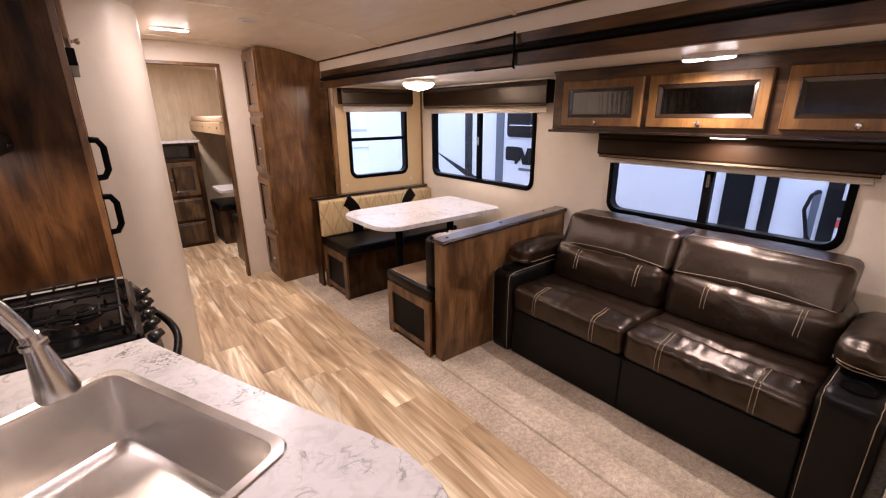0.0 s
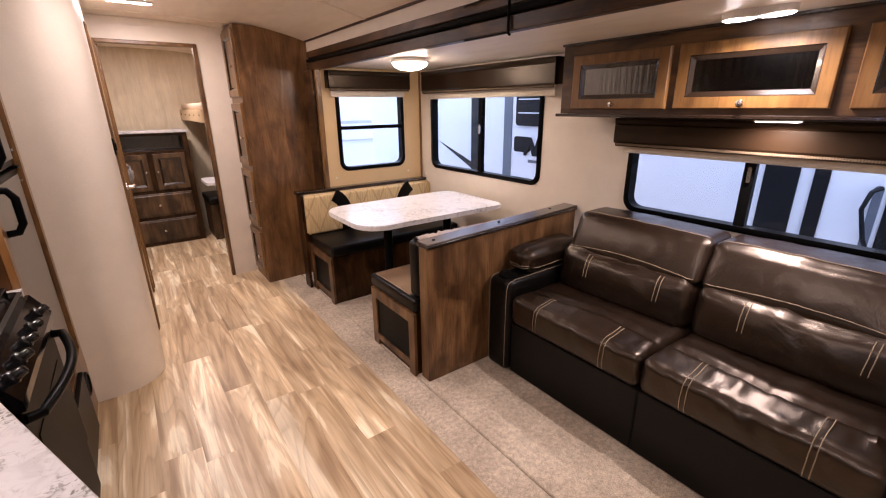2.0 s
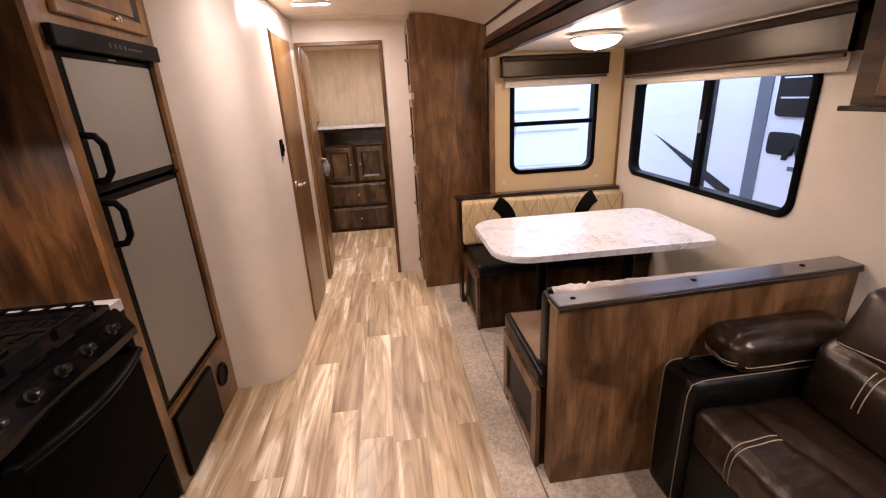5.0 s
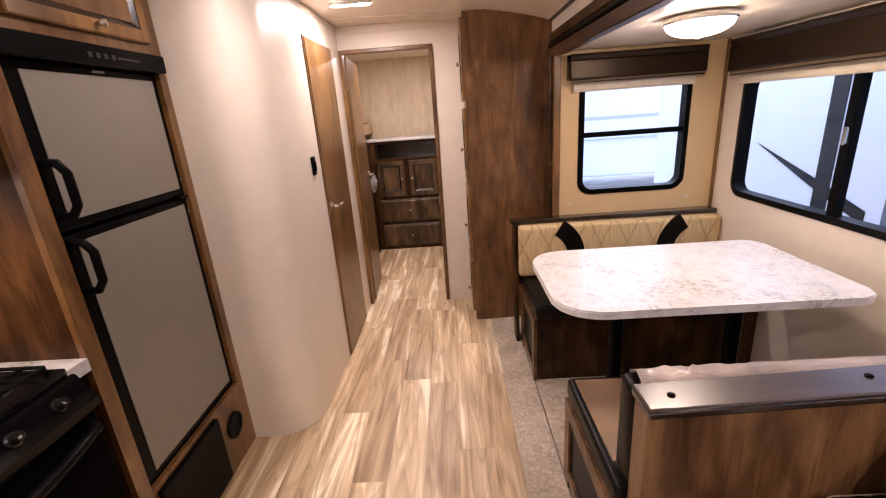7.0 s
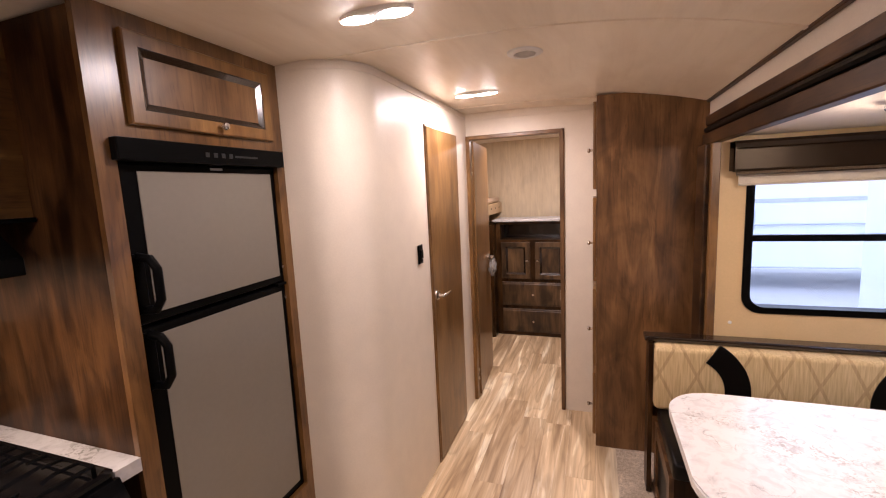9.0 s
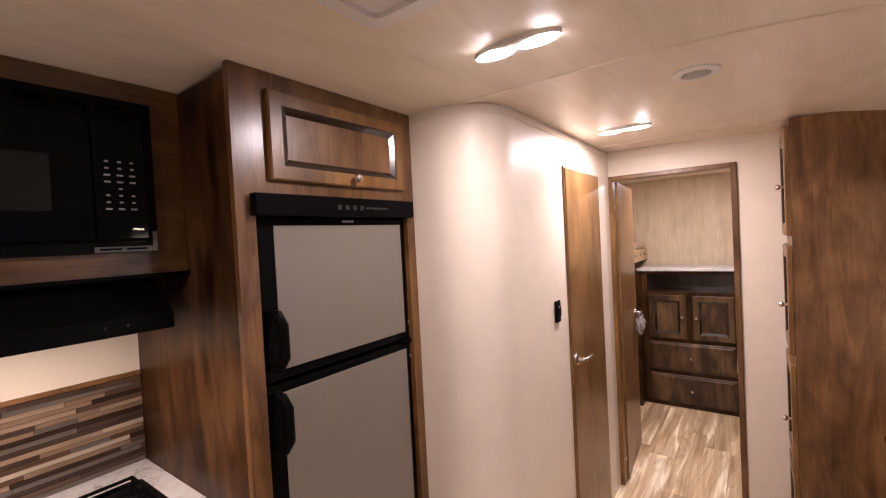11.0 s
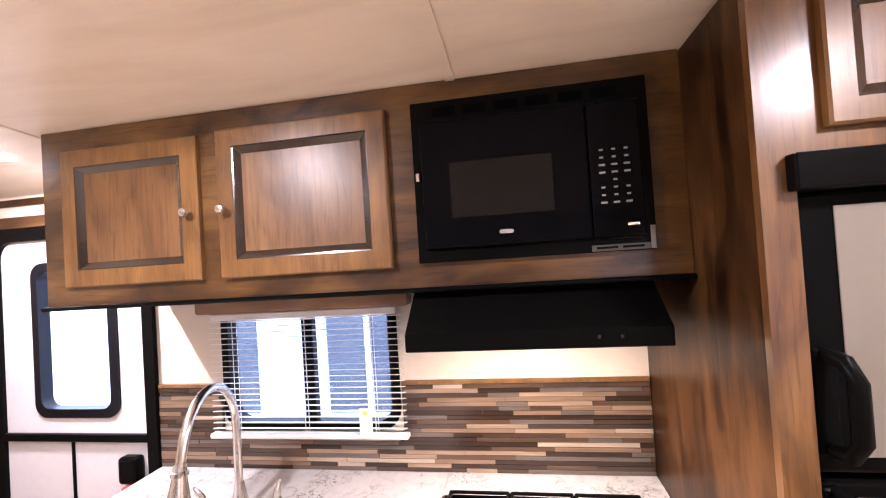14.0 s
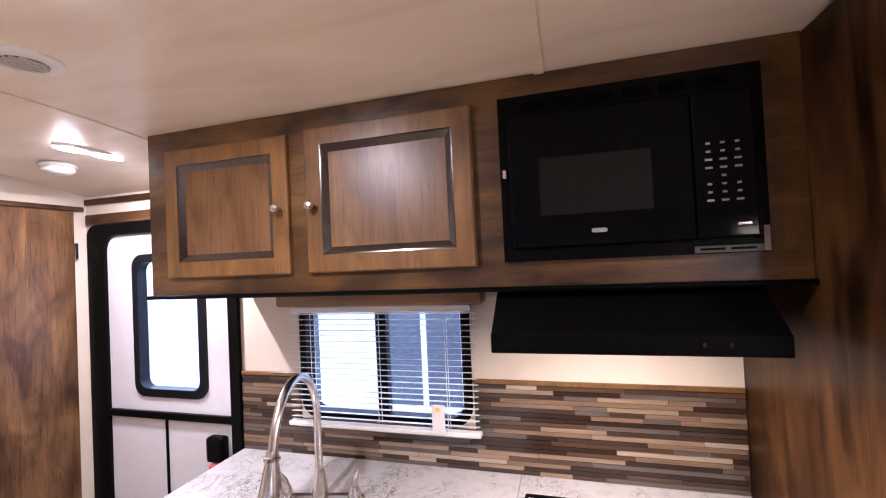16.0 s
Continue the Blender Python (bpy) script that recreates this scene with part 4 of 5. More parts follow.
h = thing("range_hood", (-0.1, 2.12, 1.377), "black slanted range hood under the overhead cabinet", "range hood")
mm = Matrix(((1, 0, 0, 0), (0, 0, 1, 1.838), (0, 1, 0, 0), (0, 0, 0, 1)))
part("canopy", prism(bmesh.new(), [(XW + 0.01, 1.38), (0.118, 1.38), (0.13, 1.42), (0.02, 1.502), (XW + 0.01, 1.502)], mm, 0.557), BLACK, h)
part("lip", cube(0.112, 0.132, 1.836, 2.397, 1.376, 1.419, 0.002, 1), BLACK, h)
for y in (2.25, 2.295):
    part("switch", lathe(bmesh.new(), [(0.005, 0), (0.005, 0.006), (0.002, 0.007)], facing(0.132, y, 1.40, "+x"), 10), KNOB_GREY, h)
part("filter", cube(-0.25, 0.0, 1.87, 2.36, 1.374, 1.379), GREY_LINE, h)
part("lamp_lens", cube(0.02, 0.09, 2.03, 2.21, 1.373, 1.3795, 0.002, 1), HOOD_LENS, h, "glowing hood lamp lens")
data = bpy.data.lights.new("hood_light", "AREA")
data.shape, data.size, data.size_y, data.energy, data.color = "RECTANGLE", 0.06, 0.16, 2.5, (1.0, 0.78, 0.56)
new("hood_light", data).location = (0.055, 2.12, 1.368)

# window over the sink: frame, panes, blind and valance
rounded_window("window_4", facing(XW, 0, 0, "+x"), 1.01, 1.675, 1.01, 1.49, "black-framed sliding kitchen window", [("v", 1.345, 0.04)], deep=0.045)
v = thing("window_valance", (XW, 1.34, 1.44), "dark brown leather-covered kitchen window valance", "valance", "window valances")
# base brown set much lighter than the other valances
part("box", cube(XW + 0.001, XW + 0.07, 0.955, 1.735, 1.435, 1.50, 0.01), leather_material("brown_valance_leather", (0.20, 0.105, 0.05), 0.30, 0.002), v, "", True)
b = thing("venetian_blind", (XW + 0.04, 1.345, 1.0), "white slatted venetian blind, lowered and open", "blind")
part("head_rail", cube(XW + 0.02, XW + 0.06, 1.01, 1.69, 1.41, 1.434, 0.003, 1), WHITE, b)
sl = cube(-0.0125, 0.0125, -0.352, 0.352, -0.0009, 0.0009)
bmesh.ops.rotate(sl, cent=(0, 0, 0), matrix=Matrix.Rotation(radians(-13), 3, "Y"), verts=sl.verts)
bmesh.ops.translate(sl, vec=(XW + 0.042, 1.35, 1.03), verts=sl.verts)
first = part("slat", sl, WHITE, b)
for k in range(1, 20):
    s = new("slat", first.data)
    s.parent = b
    s.matrix_parent_inverse = Matrix.Translation(-Vector(b.location))
    s.location = (0, 0, 0.0197 * k)
part("bottom_rail", cube(XW + 0.026, XW + 0.058, 0.985, 1.708, 0.998, 1.014, 0.003, 1), WHITE, b)
for y in (1.09, 1.35, 1.60):
    for dx in (-0.013, 0.013):
        part("ladder_cord", tube(bmesh.new(), [(XW + 0.042 + dx, y, 1.012), (XW + 0.042 + dx, y, 1.42)], 0.0012, 5), WHITE, b)
tg = thing("hang_tag", (XW + 0.07, 1.57, 1.01), "white paper tag with a yellow spot hanging on the blind", "tag")
part("card", cube(XW + 0.066, XW + 0.0672, 1.548, 1.592, 1.008, 1.105), WHITE, tg)
part("spot", lathe(bmesh.new(), [(0.008, 0), (0.008, 0.0008), (0.001, 0.001)], facing(XW + 0.0673, 1.568, 1.09, "+x"), 12), plain("yellow_ink", (0.8, 0.55, 0.03)), tg)

# worktop with the sink let in at an angle
U, V = Vector((0.425, -0.905, 0)).normalized(), Vector((-0.905, -0.425, 0)).normalized()
SINK = Vector((0.277, 1.69, 0)) + 0.30 * U + 0.21 * V
SM = Matrix(((U.x, V.x, 0, SINK.x), (U.y, V.y, 0, SINK.y), (0, 0, 1, 0), (0, 0, 0, 1)))
TOP = 0.872


def slab_with_hole(outline, hole, z0, z1):
    bm = bmesh.new()
    sets = []
    for z in (z1, z0):
        edges, verts = [], []
        for pts in (outline, hole):
            vs = [bm.verts.new((x, y, z)) for x, y in pts]
            edges += [bm.edges.new((vs[k], vs[(k + 1) % len(vs)])) for k in range(len(vs))]
            verts.append(vs)
        bmesh.ops.triangle_fill(bm, edges=edges, use_beauty=True, use_dissolve=False)
        sets.append(verts)
    for a, b in zip(*sets):
        for k in range(len(a)):
            bm.faces.new((a[k], a[(k + 1) % len(a)], b[(k + 1) % len(a)], b[k]))
    return bm


front = [(0.345, 1.826), (0.352, 1.79), (0.47, 1.51), (0.597, 1.207), (0.655, 1.085), (0.688, 0.99), (0.694, 0.90), (0.675, 0.825), (0.63, 0.768), (0.57, 0.742), (0.5, 0.738)]
outline = [(XW + 0.001, 0.738), (XW + 0.001, 1.826), *front]
hole = [tuple((SM @ Vector((a, b, 0))).xy) for a, b in rrect(-0.285, 0.285, -0.19, 0.19, 0.04, 4)]
wt = thing("worktop", (0.1, 1.25, TOP - 0.04), "white marble-look laminate worktop with a rounded end", "worktop")
part("slab", slab_with_hole(outline, hole, TOP - 0.038, TOP), STONE, wt)
cm = Vector((0.15, 1.25))
big = [tuple(cm + (Vector(p) - cm) * 1.006) for p in outline[2:-1]]
small = [tuple(cm + (Vector(p) - cm) * 1.0012) for p in outline[2:-1]]
bm = bmesh.new()
strip = [[bm.verts.new((x, y, z)) for x, y in pts] for pts, z in ((small, TOP - 0.002), (big, TOP - 0.006), (big, TOP - 0.034), (small, TOP - 0.039))]
for a, b in zip(strip, strip[1:]):
    for k in range(len(a) - 1):
        bm.faces.new((a[k], a[k + 1], b[k + 1], b[k]))
part("edge_band", bm, STONE, wt, "rounded laminate edge", True)
ws = thing("worktop", (-0.1, 2.1, TOP - 0.04), "narrow white marble-look worktop strip round the stove", "worktop")
part("slab", prism(bmesh.new(), [(XW + 0.001, 1.828), (-0.205, 1.828), (-0.205, 2.408), (0.318, 2.408), (0.322, 2.472), (XW + 0.001, 2.472)], Matrix.Translation((0, 0, TOP - 0.038)), 0.038), STONE, ws)

bc = thing("base_cabinet", (0.1, 1.25, 0), "dark brown wood sink base cabinet under the worktop", "cabinet")
cen = Vector((0.05, 1.28))
out = [tuple(cen + (Vector(p) - cen) * 0.95) for p in outline[2:]] + [(XW + 0.002, 0.765), (XW + 0.002, 1.80)]
inn = [tuple(cen + (Vector(p) - cen) * 0.91) for p in out]
bm = bmesh.new()
loops(bm, [ring(out, 0.0), ring(out, TOP - 0.038), ring(inn, TOP - 0.038), ring(inn, 0.0)], Matrix.Identity(4), True)
part("carcass", bm, WOOD, bc)

sk = thing("sink", (SINK.x, SINK.y, 0.68), "brushed stainless steel square sink bowl", "sink")
bm = bmesh.new()
rows = loops(bm, [ring(rrect(-0.305, 0.305, -0.21, 0.21, 0.045, 5), TOP + 0.0015), ring(rrect(-0.302, 0.302, -0.207, 0.207, 0.045, 5), TOP + 0.005), ring(rrect(-0.282, 0.282, -0.187, 0.187, 0.035, 5), TOP + 0.003),
                  ring(rrect(-0.278, 0.278, -0.183, 0.183, 0.03, 5), TOP - 0.01), ring(rrect(-0.268, 0.268, -0.173, 0.173, 0.03, 5), 0.70), ring(rrect(-0.25, 0.25, -0.155, 0.155, 0.03, 5), 0.685)], SM)
bm.faces.new(rows[-1])
part("bowl", bm, STEEL, sk, "", True)
part("drain", lathe(bmesh.new(), [(0.045, 0), (0.042, 0.003), (0.03, 0.001), (0.004, 0.0012)], SM @ Matrix.Translation((0, 0, 0.6855)), 20), NICKEL, sk, "", True)

fa = thing("faucet", (-0.082, 1.252, TOP), "brushed nickel gooseneck kitchen faucet with two handles", "faucet")
FB = Vector((-0.082, 1.252, TOP))
AIM = Vector((0.978, 0.21, 0)).normalized()
FM = Matrix.Translation(FB) @ Matrix.Rotation(math.atan2(AIM.y, AIM.x), 4, "Z")
bm = bmesh.new()
rows = loops(bm, [ring(rrect(-0.028, 0.028, -0.135, 0.135, 0.027, 5), 0.0005), ring(rrect(-0.028, 0.028, -0.135, 0.135, 0.027, 5), 0.008), ring(rrect(-0.022, 0.022, -0.128, 0.128, 0.021, 5), 0.013)], FM)
bm.faces.new(rows[-1])
part("base_plate", bm, NICKEL, fa, "", True)
part("spout_base", lathe(bmesh.new(), [(0.024, 0.012), (0.024, 0.03), (0.019, 0.06), (0.014, 0.09), (0.012, 0.10)], FM, 16), NICKEL, fa, "", True)
R = 0.142
pts = [(0, 0, 0.09), (0, 0, 0.26)] + [(R - R * math.cos(radians(a)), 0, 0.26 + R * 1.05 * math.sin(radians(a))) for a in range(15, 166, 15)] + [(2 * R + 0.004, 0, 0.272)]
part("gooseneck", tube(bmesh.new(), [FM @ Vector(p) for p in pts], 0.0115, 12), NICKEL, fa, "", True)
hd = Matrix.Translation(FM @ Vector((2 * R + 0.004, 0, 0.276))) @ Matrix.Rotation(math.pi - 0.12, 4, "Y")
part("spray_head", lathe(bmesh.new(), [(0.0135, -0.004), (0.0145, 0.008), (0.019, 0.010), (0.019, 0.018), (0.0150, 0.020), (0.017, 0.03), (0.025, 0.075), (0.031, 0.105), (0.030, 0.112), (0.004, 0.113)], hd, 20), NICKEL, fa, "flared pull-down spray head", True)
for s in (-1, 1):
    hm = FM @ Matrix.Translation((0, 0.105 * s, 0.012))
    bm = lathe(bmesh.new(), [(0.02, 0), (0.02, 0.012), (0.015, 0.026), (0.012, 0.036)], hm, 14)
    tube(bm, [hm @ Vector(p) for p in ((0, 0, 0.03), (0.004, 0.004 * s, 0.052), (0.012, 0.012 * s, 0.074), (0.015, 0.018 * s, 0.086))], [0.012, 0.011, 0.007, 0.003], 10)
    part("handle", bm, NICKEL, fa, "", True)

# stove
st = thing("stove", (0.08, 2.118, 0), "black gas stove with cast iron grates and an oven", "stove")
part("body", cube(-0.20, 0.335, 1.832, 2.404, 0.08, 0.862), BLACK, st)
part("plinth", cube(-0.18, 0.30, 1.84, 2.396, 0.0, 0.08), BLACK, st)
bm = bmesh.new()
SMX = Matrix.Translation((0.067, 2.118, 0))
rows = loops(bm, [ring(rrect(-0.268, 0.268, -0.286, 0.286, 0.02, 4), 0.863), ring(rrect(-0.268, 0.268, -0.286, 0.286, 0.02, 4), 0.884), ring(rrect(-0.258, 0.258, -0.276, 0.276, 0.02, 4), 0.889), ring(rrect(-0.245, 0.245, -0.263, 0.263, 0.02, 4), 0.878)], SMX)
bm.faces.new(rows[-1])
part("cooktop", bm, ENAMEL, st, "glossy black enamel cooktop", True)
for x, y, r in ((-0.06, 1.99, 0.04), (-0.06, 2.25, 0.034), (0.19, 2.118, 0.048)):
    bn = part("burner", lathe(bmesh.new(), [(r * 1.5, 0), (r * 1.4, 0.006), (r, 0.008), (r, 0.016), (r * 0.8, 0.02), (r * 0.75, 0.014)], Matrix.Translation((x, y, 0.8785)), 20), IRON, st, "round gas burner", True)
    part("burner_cap", lathe(bmesh.new(), [(r * 0.85, 0.0145), (r * 0.85, 0.022), (r * 0.7, 0.025), (0.003, 0.026)], Matrix.Translation((x, y, 0.8785)), 20), IRON, bn, "", True)
for y0, y1 in ((1.862, 2.026), (2.036, 2.20), (2.21, 2.374)):
    bm = bmesh.new()
    z = 0.908
    tube(bm, [(-0.17, y0, z), (0.30, y0, z), (0.30, y1, z), (-0.17, y1, z), (-0.17, y0, z)], 0.005, 6)
    ym = (y0 + y1) / 2
    for x in (-0.12, -0.06, 0.0, 0.065, 0.13, 0.19, 0.25):
        tube(bm, [(x, y0, z), (x, y0 + 0.045, z + 0.004)], 0.0045, 6)
        tube(bm, [(x, y1, z), (x, y1 - 0.045, z + 0.004)], 0.0045, 6)
    for x in (-0.17, 0.065, 0.30):
        tube(bm, [(x, y0, z), (x, y1, z)], 0.005, 6)
    for x in (-0.17, 0.30):
        for y in (y0, y1):
            tube(bm, [(x, y, z), (x, y, 0.879)], 0.005, 6)
    part("grate", bm, IRON, st, "black cast iron grate", True)
mm = Matrix(((1, 0, 0, 0), (0, 0, 1, 1.834), (0, 1, 0, 0), (0, 0, 0, 1)))
part("control_panel", prism(bmesh.new(), [(0.335, 0.868), (0.345, 0.868), (0.385, 0.80), (0.385, 0.775), (0.335, 0.775)], mm, 0.568), ENAMEL, st)
tilt = Matrix.Rotation(radians(90 - 30), 4, "Y")
for y in (1.90, 2.0, 2.1, 2.2, 2.315):
    part("knob", lathe(bmesh.new(), [(0.018, 0), (0.018, 0.005), (0.013, 0.009), (0.012, 0.026), (0.010, 0.03), (0.002, 0.031)], Matrix.Translation((0.366, y, 0.834)) @ tilt, 16), KNOB_GREY, st, "dull metal control knob", True)
od = part("oven_door", cube(0.336, 0.372, 1.842, 2.394, 0.30, 0.768, 0.006, 2), OVEN_BLACK, st, "black oven door")
part("window", cube(0.3722, 0.374, 1.91, 2.326, 0.42, 0.66, 0.0008, 1), OVEN_BLACK, od, "dark oven window")
hp = [(0.372, 1.872, 0.735), (0.40, 1.88, 0.735)] + [(0.40 + 0.038 * math.sin(math.pi * k / 8), 1.88 + 0.476 * k / 8, 0.735) for k in range(1, 8)] + [(0.40, 2.356, 0.735), (0.372, 2.364, 0.735)]
part("handle", tube(bmesh.new(), hp, 0.013, 10), BLACK, od, "curved black bar handle", True)
part("drawer", cube(0.336, 0.366, 1.842, 2.394, 0.09, 0.29, 0.006, 2), OVEN_BLACK, st)

# refrigerator in its tall cabinet
fc = thing("fridge_cabinet", (0.0, 2.82, 0), "tall brown wood cabinet built round the refrigerator", "cabinet")
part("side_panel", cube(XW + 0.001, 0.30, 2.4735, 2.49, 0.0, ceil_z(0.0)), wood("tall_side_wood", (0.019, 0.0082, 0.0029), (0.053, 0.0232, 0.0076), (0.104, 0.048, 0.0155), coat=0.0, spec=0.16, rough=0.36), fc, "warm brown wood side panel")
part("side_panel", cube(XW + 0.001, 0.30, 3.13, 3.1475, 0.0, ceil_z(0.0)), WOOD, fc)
fx = facing(0.32, 0, 0, "+x")
bm = holed(bmesh.new(), fx, 2.4735, 3.1655, 0.0, ceil_z(0.32) - 0.001, [(2.525, 3.11, 0.34, 1.70), (2.54, 2.905, 0.02, 0.318)], 0.0195)
part("face_frame", bm, FACEWOOD, fc)
panel_door(fc, fx, 2.567, 3.085, 1.742, 1.978, (2.845, 1.766), "door", 0.038)
part("back", cube(XW + 0.001, XW + 0.01, 2.49, 3.13, 0.0, 1.99), BLACK, fc)
part("access_panel", cube(0.302, 0.336, 2.542, 2.903, 0.022, 0.316, 0.004, 1), BLACK, fc, "black access panel")
part("furnace_outlet", lathe(bmesh.new(), [(0.06, 0), (0.058, 0.008), (0.048, 0.01), (0.045, 0.003), (0.003, 0.002)], facing(0.3205, 3.015, 0.19, "+x"), 24), BLACK, fc, "black round heater outlet", True)

fr = thing("refrigerator", (0.0, 2.815, 0.34), "black-framed two-door refrigerator with grey door panels", "refrigerator")
part("body", cube(-0.28, 0.26, 2.53, 3.105, 0.345, 1.695), BLACK, fr)
tp = part("top_panel", cube(0.292, 0.345, 2.512, 3.122, 1.648, 1.706, 0.004, 2), BLACK, fr, "black control strip")
for k in range(4):
    part("button", cube(0.3452, 0.347, 2.77 + k * 0.03, 2.785 + k * 0.03, 1.668, 1.682, 0.0008, 1), GREY_LINE, tp)
part("display", cube(0.3452, 0.346, 2.885, 2.985, 1.672, 1.678), GREY_LINE, tp)
for z0, z1, hz in ((1.210, 1.646, 1.25), (0.345, 1.197, 1.035)):
    d = part("door", cube(0.262, 0.302, 2.528, 3.108, z0, z1, 0.006, 2), BLACK, fr, "black-edged door")
    part("panel", cube(0.3022, 0.305, 2.582, 3.086, z0 + 0.026, z1 - 0.022, 0.001, 1), FRIDGE_GREY, d, "smooth warm grey panel")
    hp = [(0.302, 2.552, hz), (0.345, 2.555, hz + 0.004), (0.36, 2.56, hz + 0.03), (0.36, 2.56, hz + 0.115), (0.345, 2.555, hz + 0.142), (0.302, 2.552, hz + 0.147)]
    part("handle", tube(bmesh.new(), hp, 0.012, 10), BLACK, d, "black loop handle", True)
    part("handle_back", cube(0.3022, 0.31, 2.532, 2.566, hz - 0.01, hz + 0.155, 0.003, 1), BLACK, d)
    part("hinge_pin", cube(0.302, 0.312, 3.094, 3.106, (z0 if hz > 1.2 else z1) - 0.006 + (0.06 if hz > 1.2 else -0.05), (z0 if hz > 1.2 else z1) + 0.006 + (0.06 if hz > 1.2 else -0.05), 0.001, 1), NICKEL, d)
part("maker_mark", cube(0.3022, 0.3062, 2.82, 2.865, 1.632, 1.639), LETTER, fr, "pale maker's mark")
part("mid_hinge", cube(0.262, 0.314, 3.06, 3.108, 1.1985, 1.2085, 0.001, 1), BLACK, fr)


# ---- dinette in the slide-out ----
hw = thing("half_wall", (2.3, 2.34, 0.01), "brown wood half wall between sofa and dinette with a dark cap", "half wall")
part("panel", cube(1.765, XS - 0.001, 2.263, 2.338, 0.0105, 0.750, 0.004, 1), HALFWOOD, hw)
part("cap_edge", cube(1.761, XS - 0.001, 2.250, 2.3505, 0.7505, 0.7685, 0.004, 2), GLAZE, hw, "near-black cap edge band")
cp = part("cap", cube(1.764, XS - 0.001, 2.253, 2.350, 0.769, 0.777, 0.003, 2), CAPWOOD, hw, "glossy dark brown cap board")
for x, y in ((1.83, 2.297), (2.28, 2.31), (2.70, 2.31)):
    part("screw_cap", lathe(bmesh.new(), [(0.009, 0), (0.009, 0.003), (0.006, 0.005), (0.001, 0.0055)], Matrix.Translation((x, y, 0.777)), 12), BLACK, cp, "", True)

for ob in hw.children_recursive:
    for v in ob.data.vertices:
        if v.co.z > 0.3:
            v.co.z += 0.012 + 0.034 * (v.co.x - 1.765)


def bench(y0, y1, toward, label):
    """A dinette bench: framed end panel, wooden front, black seat pad. toward is the side (+1 or -1) its front faces."""
    b = thing("dinette_bench", (2.3, (y0 + y1) / 2, 0.01), label, "bench", "dinette benches")
    part("box", cube(1.75, XS - 0.001, y0 + 0.01, y1 - 0.002, 0.0105, 0.38), WOOD, b)
    m = facing(1.75, 0, 0, "-x")
    part("end_frame", holed(bmesh.new(), m @ Matrix.Translation((0, 0, 0.018)), y0, y1, 0.0105, 0.385, [(y0 + 0.055, y1 - 0.055, 0.085, 0.325), (y0 + 0.06, y1 - 0.06, 0.0105, 0.05)], 0.0175), HALFWOOD, b, "brown wood end frame")
    part("end_panel", cube(1.742, 1.7495, y0 + 0.05, y1 - 0.05, 0.08, 0.33), BLACK, b, "dark inset panel")
    s = part("seat_cushion", cube(1.74, XS - 0.004, y0 - (0.02 if toward < 0 else 0.0), y1 + (0.02 if toward > 0 else 0.0), 0.387, 0.462, 0.018, 3), LEATHER_BLACK, b, "black leather seat cushion", True)
    return b


b1 = bench(3.475, 3.90, -1, "brown wood dinette bench with black seat and tan back")
bm = prism(bmesh.new(), [(3.90, 0.0105), (4.005, 0.0105), (4.005, 0.775), (3.90, 0.775)], Matrix(((0, 0, 1, 1.70), (1, 0, 0, 0), (0, 1, 0, 0), (0, 0, 0, 1))), 0.02)
part("back_end", bm, WOOD, b1)
part("back_rail", cube(1.684, XS - 0.004, 3.93, 4.006, 0.775, 0.80, 0.005, 2), GLAZE, b1, "dark wood back rail")
part("back_board", cube(1.721, XS - 0.004, 3.965, 4.004, 0.38, 0.774), WOOD, b1)
bk = part("back_cushion", cube(1.722, XS - 0.006, 3.865, 3.964, 0.463, 0.772, 0.022, 3), CLOTH, b1, "tan diamond-pattern back cushion", True)
for cx, side in ((1.955, 1), (2.665, -1)):
    mid = [(cx + side * 0.2 * (math.sin(radians(a)) - 0.5), 0.757 + 0.2 * (math.cos(radians(a)) - 0.866)) for a in range(30, 91, 6)] + [(cx + side * 0.1, 0.53), (cx + side * 0.1, 0.47)]
    outer, inner = [], []
    for k, (x, z) in enumerate(mid):
        dx, dz = mid[min(k + 1, len(mid) - 1)][0] - mid[max(k - 1, 0)][0], mid[min(k + 1, len(mid) - 1)][1] - mid[max(k - 1, 0)][1]
        ln = math.hypot(dx, dz)
        outer.append((x - dz / ln * 0.05, z + dx / ln * 0.05))
        inner.append((x + dz / ln * 0.05, z - dx / ln * 0.05))
    mm = Matrix(((1, 0, 0, 0), (0, 0, 1, 3.8605), (0, 1, 0, 0), (0, 0, 0, 1)))
    part("stripe", prism(bmesh.new(), outer + inner[::-1], mm, 0.012), LEATHER_BLACK, bk, "curved dark leather stripe", True)

b2 = bench(2.352, 2.835, 1, "brown wood dinette bench backed by the half wall")
part("seat_top", cube(1.765, XS - 0.02, 2.44, 2.83, 0.459, 0.4655, 0.003, 1), LEATHER_TAN, b2, "worn brown seat top")
part("back_cushion", cube(1.765, XS - 0.006, 2.352, 2.438, 0.468, 0.772, 0.022, 3), LEATHER_BLACK, b2, "black leather back cushion", True)
bm = bmesh.new()
n = 44
rows = []
for k in range(n + 1):
    x = 1.79 + 0.9 * k / n
    w = (0.006 * math.sin(k * 1.1) + 0.005 * math.sin(k * 2.7 + 1)) * (1.0 if x < 2.0 else 0.5 if x < 2.15 else 0.2)
    rows.append([(x, 2.354, 0.770), (x, 2.366, 0.783 + w * 0.5), (x, 2.392 + w, 0.790 + w), (x, 2.42, 0.784 - w * 0.6), (x, 2.437, 0.770), (x, 2.40, 0.769)])
loops(bm, rows, Matrix.Identity(4))
part("back_pad", bm, PAD_VINYL, b2, "wrinkled tan vinyl pad top", True)

